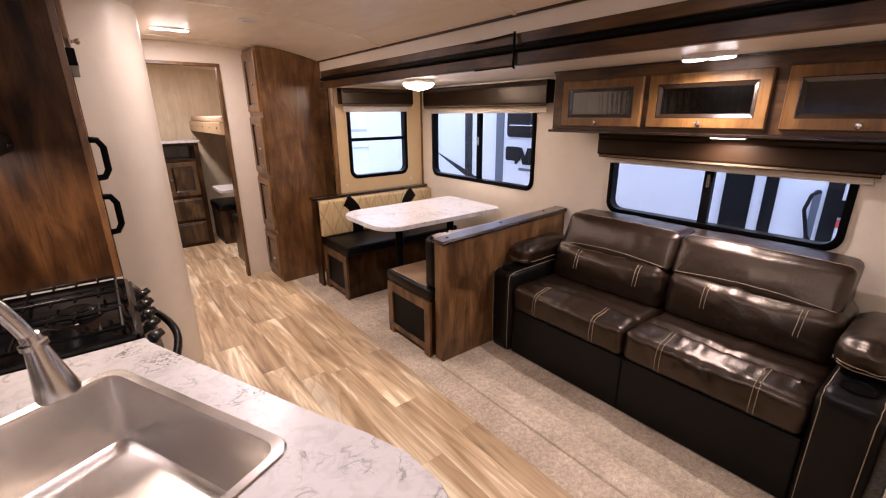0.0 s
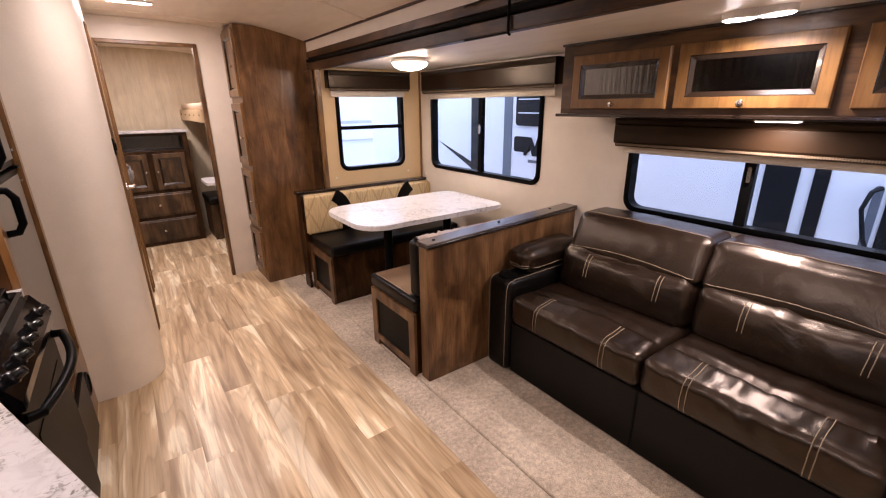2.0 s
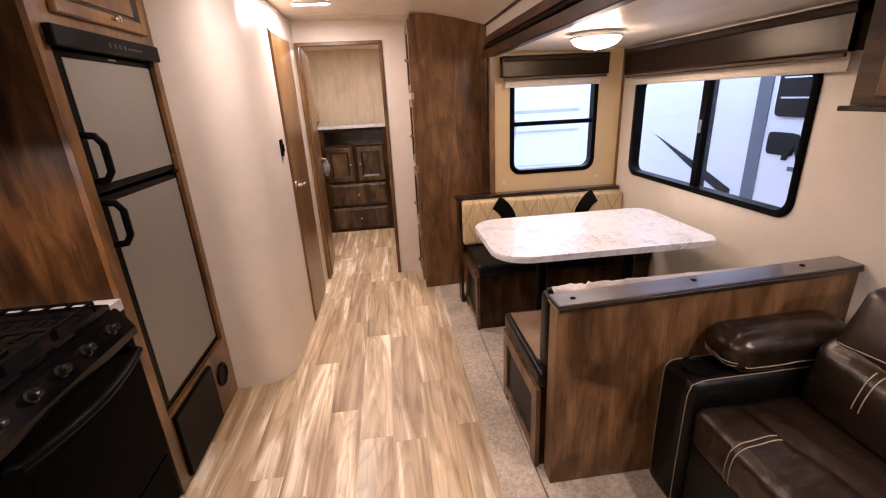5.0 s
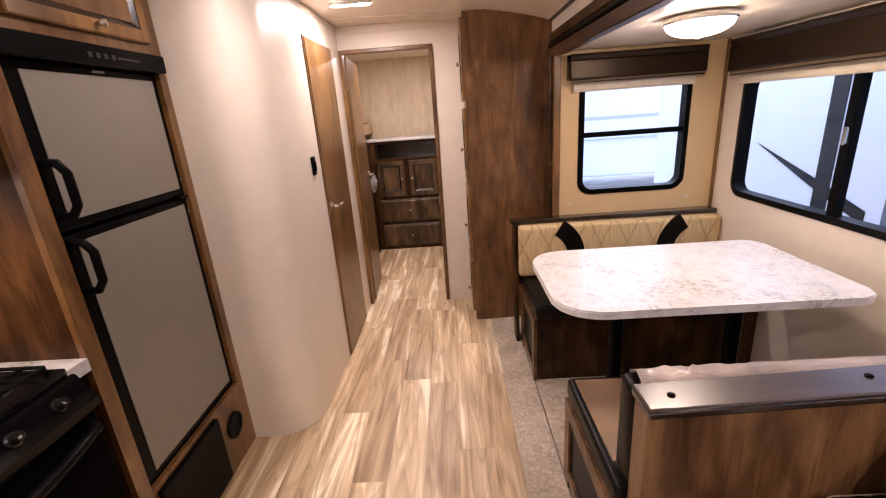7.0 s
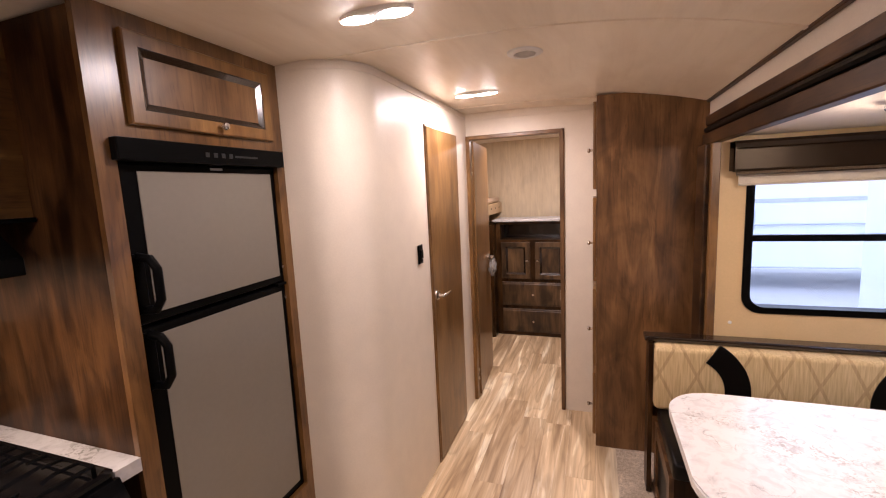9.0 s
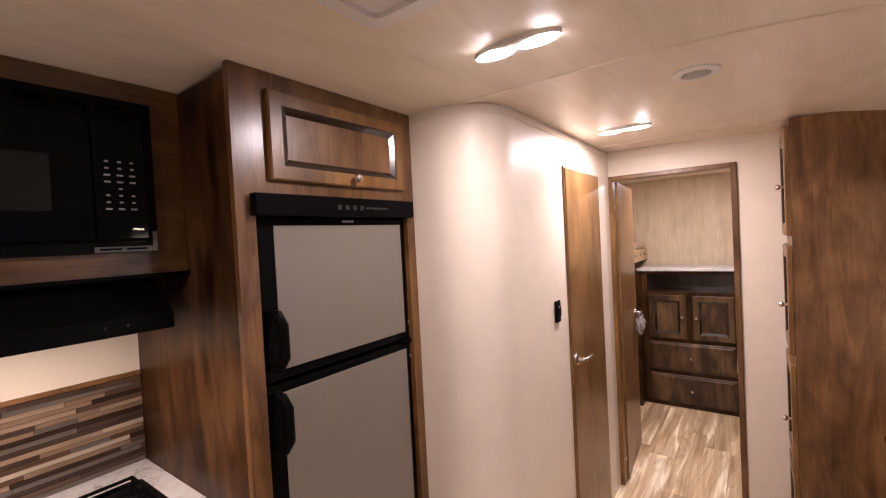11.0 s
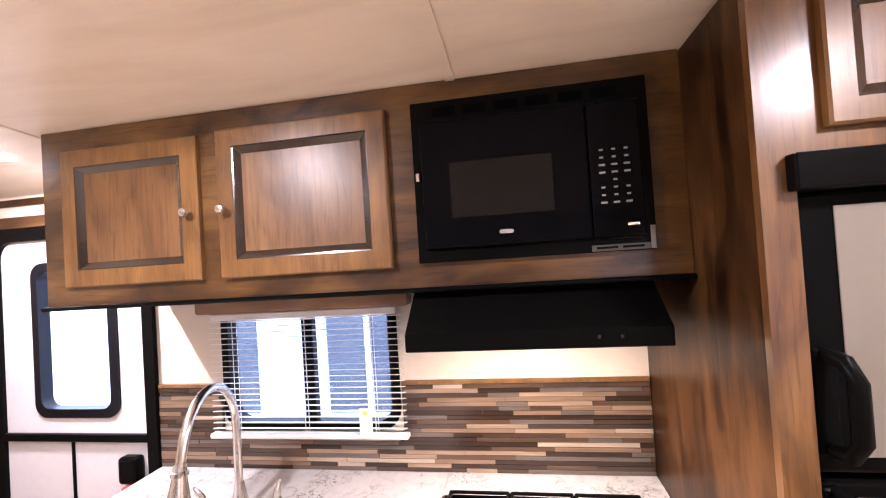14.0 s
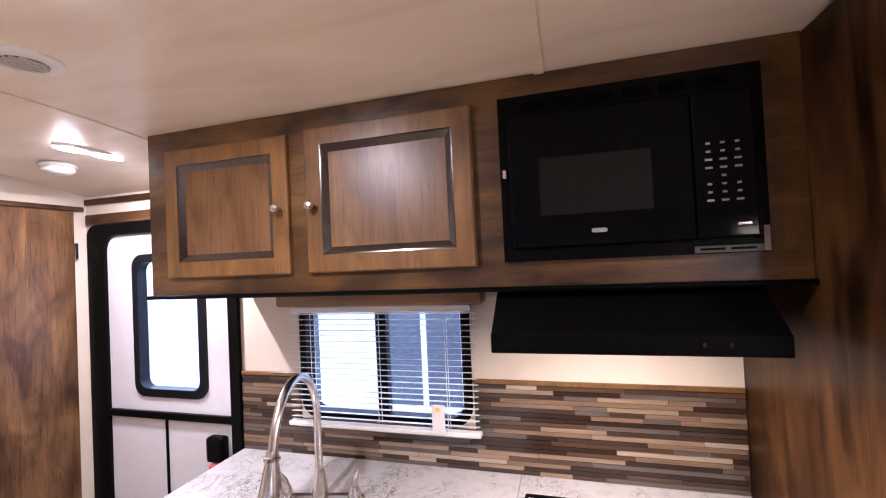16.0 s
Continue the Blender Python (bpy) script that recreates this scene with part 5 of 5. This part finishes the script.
t = thing("dinette_table", (2.25, 3.12, 0.01), "white marble-look dinette table with rounded corners", "table")
bm = bmesh.new()
pts = []
for cx, cy, r, a0 in ((2.79, 3.46, 0.07, 0), (1.70, 3.46, 0.15, 90), (1.70, 2.79, 0.15, 180), (2.79, 2.79, 0.07, 270)):
    ox, oy = cx + (r if cx < 2 else -r), cy + (-r if cy > 3 else r)
    pts += [(ox + r * math.cos(radians(a0 + 90 * k / 8)), oy + r * math.sin(radians(a0 + 90 * k / 8))) for k in range(9)]
prism(bm, pts, Matrix.Translation((0, 0, 0.728)), 0.030)
bmesh.ops.bevel(bm, geom=[e for e in bm.edges if abs(e.verts[0].co.z - e.verts[1].co.z) < 1e-5], offset=0.005, segments=2, affect="EDGES")
part("tabletop", bm, STONE_TABLE, t)
for x in (2.02, 2.52):
    part("leg", tube(bmesh.new(), [(x, 3.12, 0.012), (x, 3.12, 0.726)], 0.03, 14), BLACK, t, "black tubular leg", True)
    part("foot", lathe(bmesh.new(), [(0.09, 0), (0.088, 0.006), (0.05, 0.018), (0.032, 0.03)], Matrix.Translation((x, 3.12, 0.0105)), 20), BLACK, t, "", True)
    part("mount", lathe(bmesh.new(), [(0.034, 0.70), (0.07, 0.712), (0.085, 0.7275)], Matrix.Translation((x, 3.12, 0)), 20), BLACK, t, "", True)

# tall pantry with doors to the aisle
pw = thing("pantry_cabinet", (1.72, 4.44, 0), "tall dark brown wood pantry with four stacked doors", "cabinet")
part("carcass", cube(1.466, XB - 0.001, 4.25, YH - 0.001, 0.0, ceil_z(1.6)), PANTRYWOOD, pw)
m = facing(1.466, 0, 0, "-x")
for z0, z1 in ((1.50, 1.965), (0.985, 1.455), (0.49, 0.94), (0.06, 0.44)):
    panel_door(pw, m, 4.275, 4.605, z0, z1, (4.31, (z0 + z1) / 2 - 0.02), "door", 0.05)

# cabinets over the sofa
oc = thing("overhead_cabinet", (2.74, 1.31, 1.36), "brown wood overhead cabinet with smoked glass doors above the sofa", "cabinet")
part("body", holed(bmesh.new(), facing(2.60, 0, 0, "-x"), 0.42, 2.20, 1.378, SLIDE_TOP - 0.012, [(1.66, 2.10, 1.425, 1.62), (1.11, 1.57, 1.425, 1.62), (0.55, 1.0, 1.425, 1.62)], 0.018), WOOD_X, oc)
bm = bmesh.new()
box(bm, 2.619, XS - 0.001, 2.182, 2.20, 1.378, SLIDE_TOP - 0.012)
box(bm, 2.619, XS - 0.001, 0.42, 0.438, 1.378, SLIDE_TOP - 0.012)
box(bm, 2.619, XS - 0.001, 0.439, 2.181, 1.378, 1.39)
box(bm, XS - 0.012, XS - 0.001, 0.439, 2.181, 1.391, SLIDE_TOP - 0.02)
part("carcass", bm, WOOD, oc)
part("bottom_ledge", cube(2.575, XS - 0.001, 0.42, 2.215, 1.362, 1.377, 0.003, 1), GLAZE, oc, "dark bottom moulding")
part("crown", cube(2.588, XS - 0.001, 0.42, 2.205, SLIDE_TOP - 0.011, SLIDE_TOP - 0.001), GLAZE, oc)
m = facing(2.60, 0, 0, "-x")
for u0, u1 in ((1.635, 2.125), (1.08, 1.60), (0.53, 1.03)):
    panel_door(oc, m, u0, u1, 1.40, 1.648, ((u0 + u1) / 2, 1.42), "door", 0.045, glass=SMOKED)


# ---- sofa ----
so = thing("sofa", (2.5, 1.35, 0.01), "dark brown leather two-seat sofa with tan stitching and padded arms", "sofa")


def cushion(name, x0, x1, y0, y1, z0, z1, puff, r, parent, lean=0.0, mat=None, crease=0.0, label="", cuts=13, tuck=0.0):
    """A stuffed block: rounded edges, bulging faces and soft wrinkles."""
    bm = bmesh.new()
    cx, cy, cz = (x0 + x1) / 2, (y0 + y1) / 2, (z0 + z1) / 2
    hx, hy, hz = (x1 - x0) / 2, (y1 - y0) / 2, (z1 - z0) / 2
    bmesh.ops.create_cube(bm, size=2)
    bmesh.ops.subdivide_edges(bm, edges=bm.edges[:], cuts=cuts, use_grid_fill=True)
    for v in bm.verts:
        p = Vector((v.co.x * hx, v.co.y * hy, v.co.z * hz))
        core = Vector((max(-hx + r, min(hx - r, p.x)), max(-hy + r, min(hy - r, p.y)), max(-hz + r, min(hz - r, p.z))))
        d = p - core
        if d.length > 1e-9:
            p = core + d.normalized() * min(r, max(abs(d.x), abs(d.y), abs(d.z)))
        a, b, c = v.co
        p.z += math.copysign(puff, c) * (1 - a * a) * (1 - b * b) if abs(c) > 0.99 else 0
        p.x += math.copysign(puff, a) * (1 - c * c) * (1 - b * b) if abs(a) > 0.99 else 0
        if crease:
            w = noise.noise(Vector((p.x * 5 + cx, p.y * 16 + cy * 3, p.z * 9 + cz))) + 0.5 * noise.noise(Vector((p.x * 11, p.y * 34, p.z * 15)))
            p += p.normalized() * w * crease * (1.0 if c > 0 else max(0.1, 1 + c))
        if tuck and c > 0.3:
            q = p.x + hx - 0.17 - 0.02 * math.sin(b * 2.6 + cy * 5)
            p.z += tuck * (1.0 * math.exp(-((q + 0.045) / 0.04) ** 2) - 1.2 * math.exp(-(q / 0.016) ** 2) + 0.5 * math.exp(-((q - 0.04) / 0.03) ** 2)) * (1 - b ** 8)
            p.z += tuck * 0.9 * max(0.0, noise.noise(Vector((p.x * 7, p.y * 42 + cy, 0.3)))) * math.exp(-((q + 0.07) / 0.06) ** 2)
        p.x += lean * (p.z + hz)
        v.co = p + Vector((cx, cy, cz))
    return part(name, bm, mat or LEATHER, parent, label, True)


def stitches(parent, pts):
    """A line of thread laid onto the surface of its cushion."""
    me = parent.data
    skin = BVHTree.FromPolygons([v.co.copy() for v in me.vertices], [tuple(p.vertices) for p in me.polygons])
    line = []
    for a, b in zip(pts, pts[1:]):
        for k in range(4):
            p, n, _, _ = skin.find_nearest(Vector(a).lerp(Vector(b), k / 4))
            line.append(p + n * 0.0012)
    p, n, _, _ = skin.find_nearest(Vector(pts[-1]))
    line.append(p + n * 0.0012)
    return part("stitching", tube(bmesh.new(), line, 0.0019, 5), THREAD, parent, "tan contrast stitching", True)


part("base", cube(2.178, XS - 0.03, 0.64, 2.08, 0.02, 0.316, 0.008, 2), LEATHER_BLACK, so, "plain dark front panel")
part("base_split", cube(2.1745, 2.1785, 1.353, 1.361, 0.03, 0.316), BLACK, so)
for y0, y1, end in ((1.358, 2.079, -0.035), (0.641, 1.356, 0.0)):
    near = y0 < 1
    s = cushion("seat_cushion", 2.160, 2.72, y0, y1, 0.318, 0.474, 0.010, 0.036, so, crease=0.011 if near else 0.0075, cuts=45, tuck=0.014 if near else 0.009)
    for f in (0.25, 0.77):
        y = y0 + (y1 - y0) * (1 - f)
        for dy in (-0.009, 0.009):
            stitches(s, [(2.155, y + dy, 0.335), (2.153, y + dy, 0.42), (2.165, y + dy, 0.462), (2.20, y + dy, 0.483), (2.30, y + dy, 0.49)])
    lo = cushion("lumbar_cushion", 2.505, 2.80, y0 + 0.003, y1 - 0.003, 0.445, 0.700, 0.034, 0.06, so, 0.10, crease=0.0065, cuts=31)
    up = cushion("back_cushion", 2.545, 2.77, y0 + 0.001 + (0.034 if near else 0.0), y1 - 0.001 + end, 0.665, 0.868, 0.014, 0.035, so, 0.42, crease=0.005, cuts=31)
    for f in (0.28, 0.80):
        y = y0 + (y1 - y0) * (1 - f)
        for dy in (-0.009, 0.009):
            stitches(lo, [(2.47, y + dy, 0.57), (2.478, y + dy, 0.61), (2.495, y + dy, 0.655), (2.53, y + dy, 0.695)])
    stitches(up, [(2.53, y0 + 0.02 + (y1 + end - y0 - 0.04) * k / 12, 0.703 + 0.022 * math.sin(math.pi * k / 12)) for k in range(13)])
    stitches(up, [(2.66, y0 + 0.02 + (y1 + end - y0 - 0.04) * k / 12, 0.875) for k in range(13)])
for y0, y1, top, cup in ((2.081, 2.247, 0.552, 2.27), (0.455, 0.639, 0.558, 2.29)):
    a = cushion("arm", 2.148, 2.84, y0, y1, 0.012, top, 0.006, 0.042, so, mat=LEATHER_BLACK, cuts=19)
    for y in (y0 + 0.016, y1 - 0.016):
        stitches(a, [(2.146, y, 0.04), (2.146, y, top - 0.06), (2.160, y, top - 0.014), (2.21, y, top), (2.40, y, top + 0.002), (2.60, y, top + 0.002)])
    part("cup_holder", lathe(bmesh.new(), [(0.052, 0), (0.05, 0.006), (0.043, 0.006), (0.04, 0.002), (0.003, 0.001)], Matrix.Translation((cup - 0.045, (y0 + y1) / 2, top + 0.004)), 24), BLACK, a, "black cup holder ring", True)
    pd = cushion("arm_pad", cup + 0.025, 2.74, y0 - 0.006, y1 + 0.006, top + 0.004, top + 0.135, 0.016, 0.05, so, crease=0.011, cuts=23, label="padded arm cushion")
    for z in (0.035, 0.05):
        stitches(pd, [(cup + 0.02, y0 - 0.01 + (y1 - y0 + 0.02) * k / 6, top + z) for k in range(7)])
    for y in (y0 - 0.008, y1 + 0.008):
        stitches(pd, [(cup + 0.05 + 0.06 * k, y, top + 0.04) for k in range(8)])


# ---- bunk room ----
bag = bmesh.new()
bmesh.ops.create_icosphere(bag, subdivisions=4, radius=1)
for v in bag.verts:
    n = v.co.copy()
    k = 1 + 0.35 * noise.noise(n * 2.3) + 0.2 * abs(noise.noise(n * 6.1))
    v.co = Vector((0.672 + 0.028 * n.x * k, 5.135 + 0.045 * n.y * k * (1 - 0.4 * max(0, n.z)), 0.895 + 0.068 * n.z * k))
tagged(part("plastic_bag", bag, plain("milky_plastic", (0.27, 0.255, 0.24), rough=0.25, grain=40, vary=0.4), None, "", True), "small crumpled pale plastic bag hanging from the door lever", "bag")
ds = thing("dresser", (0.87, 6.25, 0), "dark brown wood dresser with two doors and two drawers", "dresser")
fy = facing(0, 6.07, 0, "-y")
part("carcass", holed(bmesh.new(), fy, 0.50, 1.245, 0.0, 1.182, [(0.545, 1.2, 1.0, 1.155)], 0.32), WOOD, ds)
part("shelf_back", cube(0.545, 1.2, 6.30, 6.32, 1.0, 1.155), GLAZE, ds)
part("top", cube(0.47, 1.265, 6.045, 6.40, 1.183, 1.208, 0.005, 2), STONE, ds, "white marble-look top")
dw = (DRESSERWOOD, DRESSERWOOD)
panel_door(ds, fy, 0.555, 0.845, 0.60, 0.975, (0.815, 0.79), "door", 0.045, woods=dw)
panel_door(ds, fy, 0.895, 1.19, 0.60, 0.975, (0.92, 0.79), "door", 0.045, woods=dw)
for z0, z1 in ((0.32, 0.565), (0.04, 0.285)):
    bm = bmesh.new()
    rect = lambda d, w: [(0.555 + d, z0 + d, w), (1.19 - d, z0 + d, w), (1.19 - d, z1 - d, w), (0.555 + d, z1 - d, w)]
    rows = loops(bm, [rect(0, 0.001), rect(0, 0.010), rect(0.006, 0.013), rect(0.016, 0.014), rect(0.022, 0.018)], fy)
    bm.faces.new(rows[-1])
    d = part("drawer", bm, DRESSERWOOD, ds, "moulded brown drawer front")
    knob(d, fy, 0.872, (z0 + z1) / 2, 0.018)
tl = thing("tall_locker", (0.4, 6.2, 0), "dark brown wood locker beside the dresser", "cabinet")
part("carcass", cube(0.16, 0.498, 5.95, 6.40, 0.0, 1.16), WOOD, tl)
panel_door(tl, facing(0, 5.95, 0, "-y"), 0.19, 0.47, 0.08, 0.5, (0.43, 0.33), "door", 0.045, woods=dw)


def bunk(x0, x1, y0, y1, z, front, label):
    b = thing("bunk_bed", ((x0 + x1) / 2, (y0 + y1) / 2, z), label, "bunk bed", "bunks")
    part("board", cube(x0, x1, y0, y1, z, z + 0.11, 0.004, 1), plain("bunk_board_tan", (0.50, 0.36, 0.20), 0.5), b, "tan bunk board")
    fxx = x0 if front < 0 else x1
    for k in range(5):
        y = y0 + 0.15 + k * (y1 - y0 - 0.3) / 4
        part("screw", lathe(bmesh.new(), [(0.009, 0), (0.009, 0.003), (0.001, 0.005)], facing(fxx, y, z + 0.06, "-x" if front < 0 else "+x"), 10), BLACK, b)
    part("mattress", cube(x0 + 0.02, x1 - 0.02, y0 + 0.02, y1 - 0.02, z + 0.111, z + 0.17, 0.02, 2), SHEET, b, "thin tan mattress", True)


bunk(1.27, XB - 0.002, 4.95, YB - 0.002, 1.30, -1, "tan upper bunk bed with a thin mattress along the side wall")
bunk(XW + 0.002, 0.47, 5.5, YB - 0.002, 1.26, 1, "tan upper bunk bed over the locker")
tagged(part("wall_bunk_dark", cube(1.972, XB - 0.001, 4.70, YB - 0.001, 0.75, 1.29), GLAZE), "dark panelled wall under the bunk", "wall", kind="structure")
t = thing("bunk_table", (1.62, 5.62, 0), "small white-topped table between the bunk room benches", "table")
part("tabletop", prism(bmesh.new(), rrect(1.27, 1.96, 5.40, 5.84, 0.05), Matrix.Translation((0, 0, 0.69)), 0.028), STONE_TABLE, t)
part("leg", tube(bmesh.new(), [(1.62, 5.62, 0.0), (1.62, 5.62, 0.69)], 0.028, 12), BLACK, t, "", True)
for y0, y1 in ((5.92, 6.40), (4.85, 5.32)):
    b = thing("bunk_bench", (1.65, (y0 + y1) / 2, 0), "dark bench seat in the bunk room", "bench", "bunk room benches")
    part("box", cube(1.33, XB - 0.002, y0, y1, 0, 0.40, 0.004, 1), DRESSERWOOD, b)
    part("seat_cushion", cube(1.32, XB - 0.03, y0 - 0.005, y1 + 0.005, 0.401, 0.48, 0.02, 3), LEATHER_BLACK, b, "", True)


# ---- outside the windows ----
tagged(part("ground", cube(-30, 40, -30, 40, -0.9, -0.8), CONCRETE), "grey concrete showroom floor", "ground", kind="structure")
tr = thing("travel_trailer", (4.6, 3.0, -0.8), "white travel trailer with charcoal graphics parked alongside", "trailer")
part("side_wall", cube(4.0, 6.3, -3.0, 7.2, -0.35, 2.6, 0.05, 3), TRAILER, tr)
fx = facing(4.0, 0, 0, "-x")


def decal(name, u0, u1, v0, v1, mat, r=0.0, deep=0.006, label=""):
    pts = rrect(u0, u1, v0, v1, r, 3) if r else [(u0, v0), (u1, v0), (u1, v1), (u0, v1)]
    return part(name, prism(bmesh.new(), pts, fx @ Matrix.Translation((0, 0, 0.001)), deep), mat, tr, label)


decal("stripe", 4.50, 4.63, -0.3, 2.5, STRIPE)
decal("stripe", 3.965, 4.085, -0.3, 2.5, MIDGREY)
vt = decal("vent_panel", 3.30, 3.90, 1.22, 1.75, STRIPE, 0.04, 0.02, "dark louvred vent panel")
for k in range(3):
    part("louvre", prism(bmesh.new(), [(3.34, 1.34 + k * 0.13), (3.86, 1.34 + k * 0.13), (3.86, 1.35 + k * 0.13), (3.34, 1.35 + k * 0.13)], fx @ Matrix.Translation((0, 0, 0.022)), 0.006), TRAILER, vt)
decal("emblem_block", 3.70, 3.925, 0.96, 1.115, STRIPE, 0.03)
part("emblem_mark", prism(bmesh.new(), [(3.78, 0.93), (3.74, 0.93), (3.70, 1.03), (3.66, 0.93), (3.52, 0.93), (3.52, 1.11), (3.60, 1.11), (3.63, 1.02), (3.68, 1.11), (3.76, 1.11)], fx @ Matrix.Translation((0, 0, 0.008)), 0.006), STRIPE, tr, "angular dark emblem")
decal("emblem_line", 3.50, 3.72, 0.86, 0.89, MIDGREY)
part("swoosh", prism(bmesh.new(), [(5.30, 1.0), (4.95, 0.85), (4.6, 0.70), (4.2, 0.55), (4.2, 0.64), (4.6, 0.78), (4.95, 0.89)], fx @ Matrix.Translation((0, 0, 0.001)), 0.005), STRIPE, tr, "long tapering charcoal swoosh")
decal("dark_bay", 1.475, 1.66, -0.3, 2.4, STRIPE, 0, 0.01)
decal("dark_bay", 1.33, 1.405, -0.3, 2.4, STRIPE, 0, 0.01)
decal("dark_bay", 0.985, 1.067, -0.3, 1.6, STRIPE, 0, 0.01)
gh = decal("grab_handle_plate", 1.09, 1.13, 0.62, 0.98, MIDGREY, 0.015, 0.01)
part("grab_handle", tube(bmesh.new(), [fx @ Vector(p) for p in ((1.10, 0.64, 0.01), (1.11, 0.68, 0.05), (1.15, 0.85, 0.06), (1.13, 0.95, 0.05), (1.10, 0.97, 0.01))], 0.012, 8), STRIPE, tr, "dark entry grab handle", True)
decal("latch_box", 0.93, 1.0, 0.82, 0.93, STRIPE, 0.01, 0.02)
decal("warning_label", 0.93, 0.99, 0.75, 0.80, RED, 0, 0.004)
tr2 = thing("travel_trailer", (5.0, 12.0, -0.8), "white trailer with a red panel parked behind", "trailer")
part("side_wall", cube(1.0, 9.0, 12.0, 14.4, -0.35, 2.8, 0.05, 3), TRAILER, tr2)
part("red_panel", cube(6.7, 7.15, 11.99, 12.0, 0.6, 2.5), RED, tr2, "red panel")
part("grey_band", cube(1.2, 8.8, 11.992, 12.0, 0.98, 1.06), PALEGREY, tr2)
part("rail", tube(bmesh.new(), [(1.2, 11.95, 0.55), (8.8, 11.95, 0.55)], 0.02, 8), PALEGREY, tr2)
part("grey_box", cube(4.0, 4.5, 11.94, 12.0, 0.45, 0.85, 0.01, 1), PALEGREY, tr2)
tr3 = thing("travel_trailer", (-4.0, 1.0, -0.8), "pale trailer seen through the kitchen window", "trailer")
part("side_wall", cube(-6.2, -3.6, -3.0, 6.0, -0.35, 2.6, 0.05, 3), TRAILER, tr3)
for y0, y1 in ((-1.35, -1.0), (-0.12, 0.33), (0.4, 0.8), (1.2, 1.9)):
    part("dark_window", cube(-3.6, -3.59, y0, y1, -0.1, 1.5, 0.004, 1), DIMGLASS, tr3, "dim window")


# ---- backsplash strips and floor planks ----
bs = thing("backsplash", (XW, 1.6, 0.873), "mosaic of thin brown, tan and grey glass and stone strips", "backsplash", kind="structure")
part("grout", holed(bmesh.new(), facing(XW + 0.004, 0, 0, "+x"), 0.738, 2.472, 0.873, 1.163, [(1.005, 1.68, 1.005, 1.2)], 0.0035), plain("dark_grout", (0.06, 0.045, 0.035), 0.8), bs)
for y0, y1 in ((0.738, 1.004), (1.681, 2.472)):
    part("top_trim", cube(XW + 0.0005, XW + 0.012, y0, y1, 1.1635, 1.178, 0.002, 1), BATHWOOD, bs, "thin brown wood edge")


def strip_material():
    mat, nt, bsd = nodes_of("mosaic_strip")
    oi = nt.nodes.new("ShaderNodeObjectInfo")
    r = ramp(nt, [(0.0, (0.032, 0.019, 0.013)), (0.22, (0.085, 0.052, 0.033)), (0.40, (0.20, 0.135, 0.088)), (0.55, (0.115, 0.095, 0.082)), (0.70, (0.27, 0.195, 0.135)), (0.80, (0.055, 0.036, 0.026)), (0.95, (0.38, 0.31, 0.24))])
    r.color_ramp.interpolation = "CONSTANT"
    nt.links.new(oi.outputs["Random"], r.inputs[0])
    mp = coords(nt, (8, 8, 160), 5.0)
    n = add(nt, "ShaderNodeTexNoise", Scale=1.0, Detail=4.0)
    nt.links.new(mp.outputs[0], n.inputs["Vector"])
    k = ramp(nt, [(0.3, (0.75, 0.74, 0.73)), (0.7, (1.15, 1.14, 1.13))])
    nt.links.new(n.outputs["Fac"], k.inputs[0])
    nt.links.new(mix(nt, r.outputs[0], k.outputs[0], 1.0, "MULTIPLY"), bsd.inputs["Base Color"])
    bsd.inputs["Roughness"].default_value = 0.25
    return mat


STRIP = strip_material()
rng = random.Random(7)
ROW = 0.0145
for r in range(20):
    z0 = 0.873 + r * ROW
    y = 0.739 - rng.uniform(0, 0.1)
    while y < 2.471:
        ln = rng.choice((0.10, 0.15, 0.20, 0.26, 0.31))
        a, b = max(y, 0.739), min(y + ln - 0.0015, 2.471)
        y += ln
        if z0 > 0.995:
            if a < 1.681 < b:
                a = 1.683
            if a < 1.003 < b:
                b = 1.003
            if a >= 1.003 and b <= 1.682:
                continue
        if b - a < 0.012:
            continue
        d = rng.uniform(0.0, 0.0025)
        part("strip", cube(XW + 0.0042, XW + 0.008 + d, a, b, z0, z0 + ROW - 0.0013), STRIP, bs)

PW, PL = 0.152, 0.914
rng = random.Random(3)
cols = int((1.59 - XW) / PW) + 1
for i in range(cols):
    x0, x1 = XW + i * PW, min(XW + (i + 1) * PW - 0.0006, 1.58)
    y = YS - rng.uniform(0, PL)
    while y < YB:
        a, b = max(y, YS), min(y + PL - 0.0006, YB)
        y += PL
        if b - a > 0.03 and x1 - x0 > 0.02:
            part("plank", cube(x0, x1, a, b, -0.008, -0.0005 + rng.uniform(0, 0.0004)), PLANK, floor)
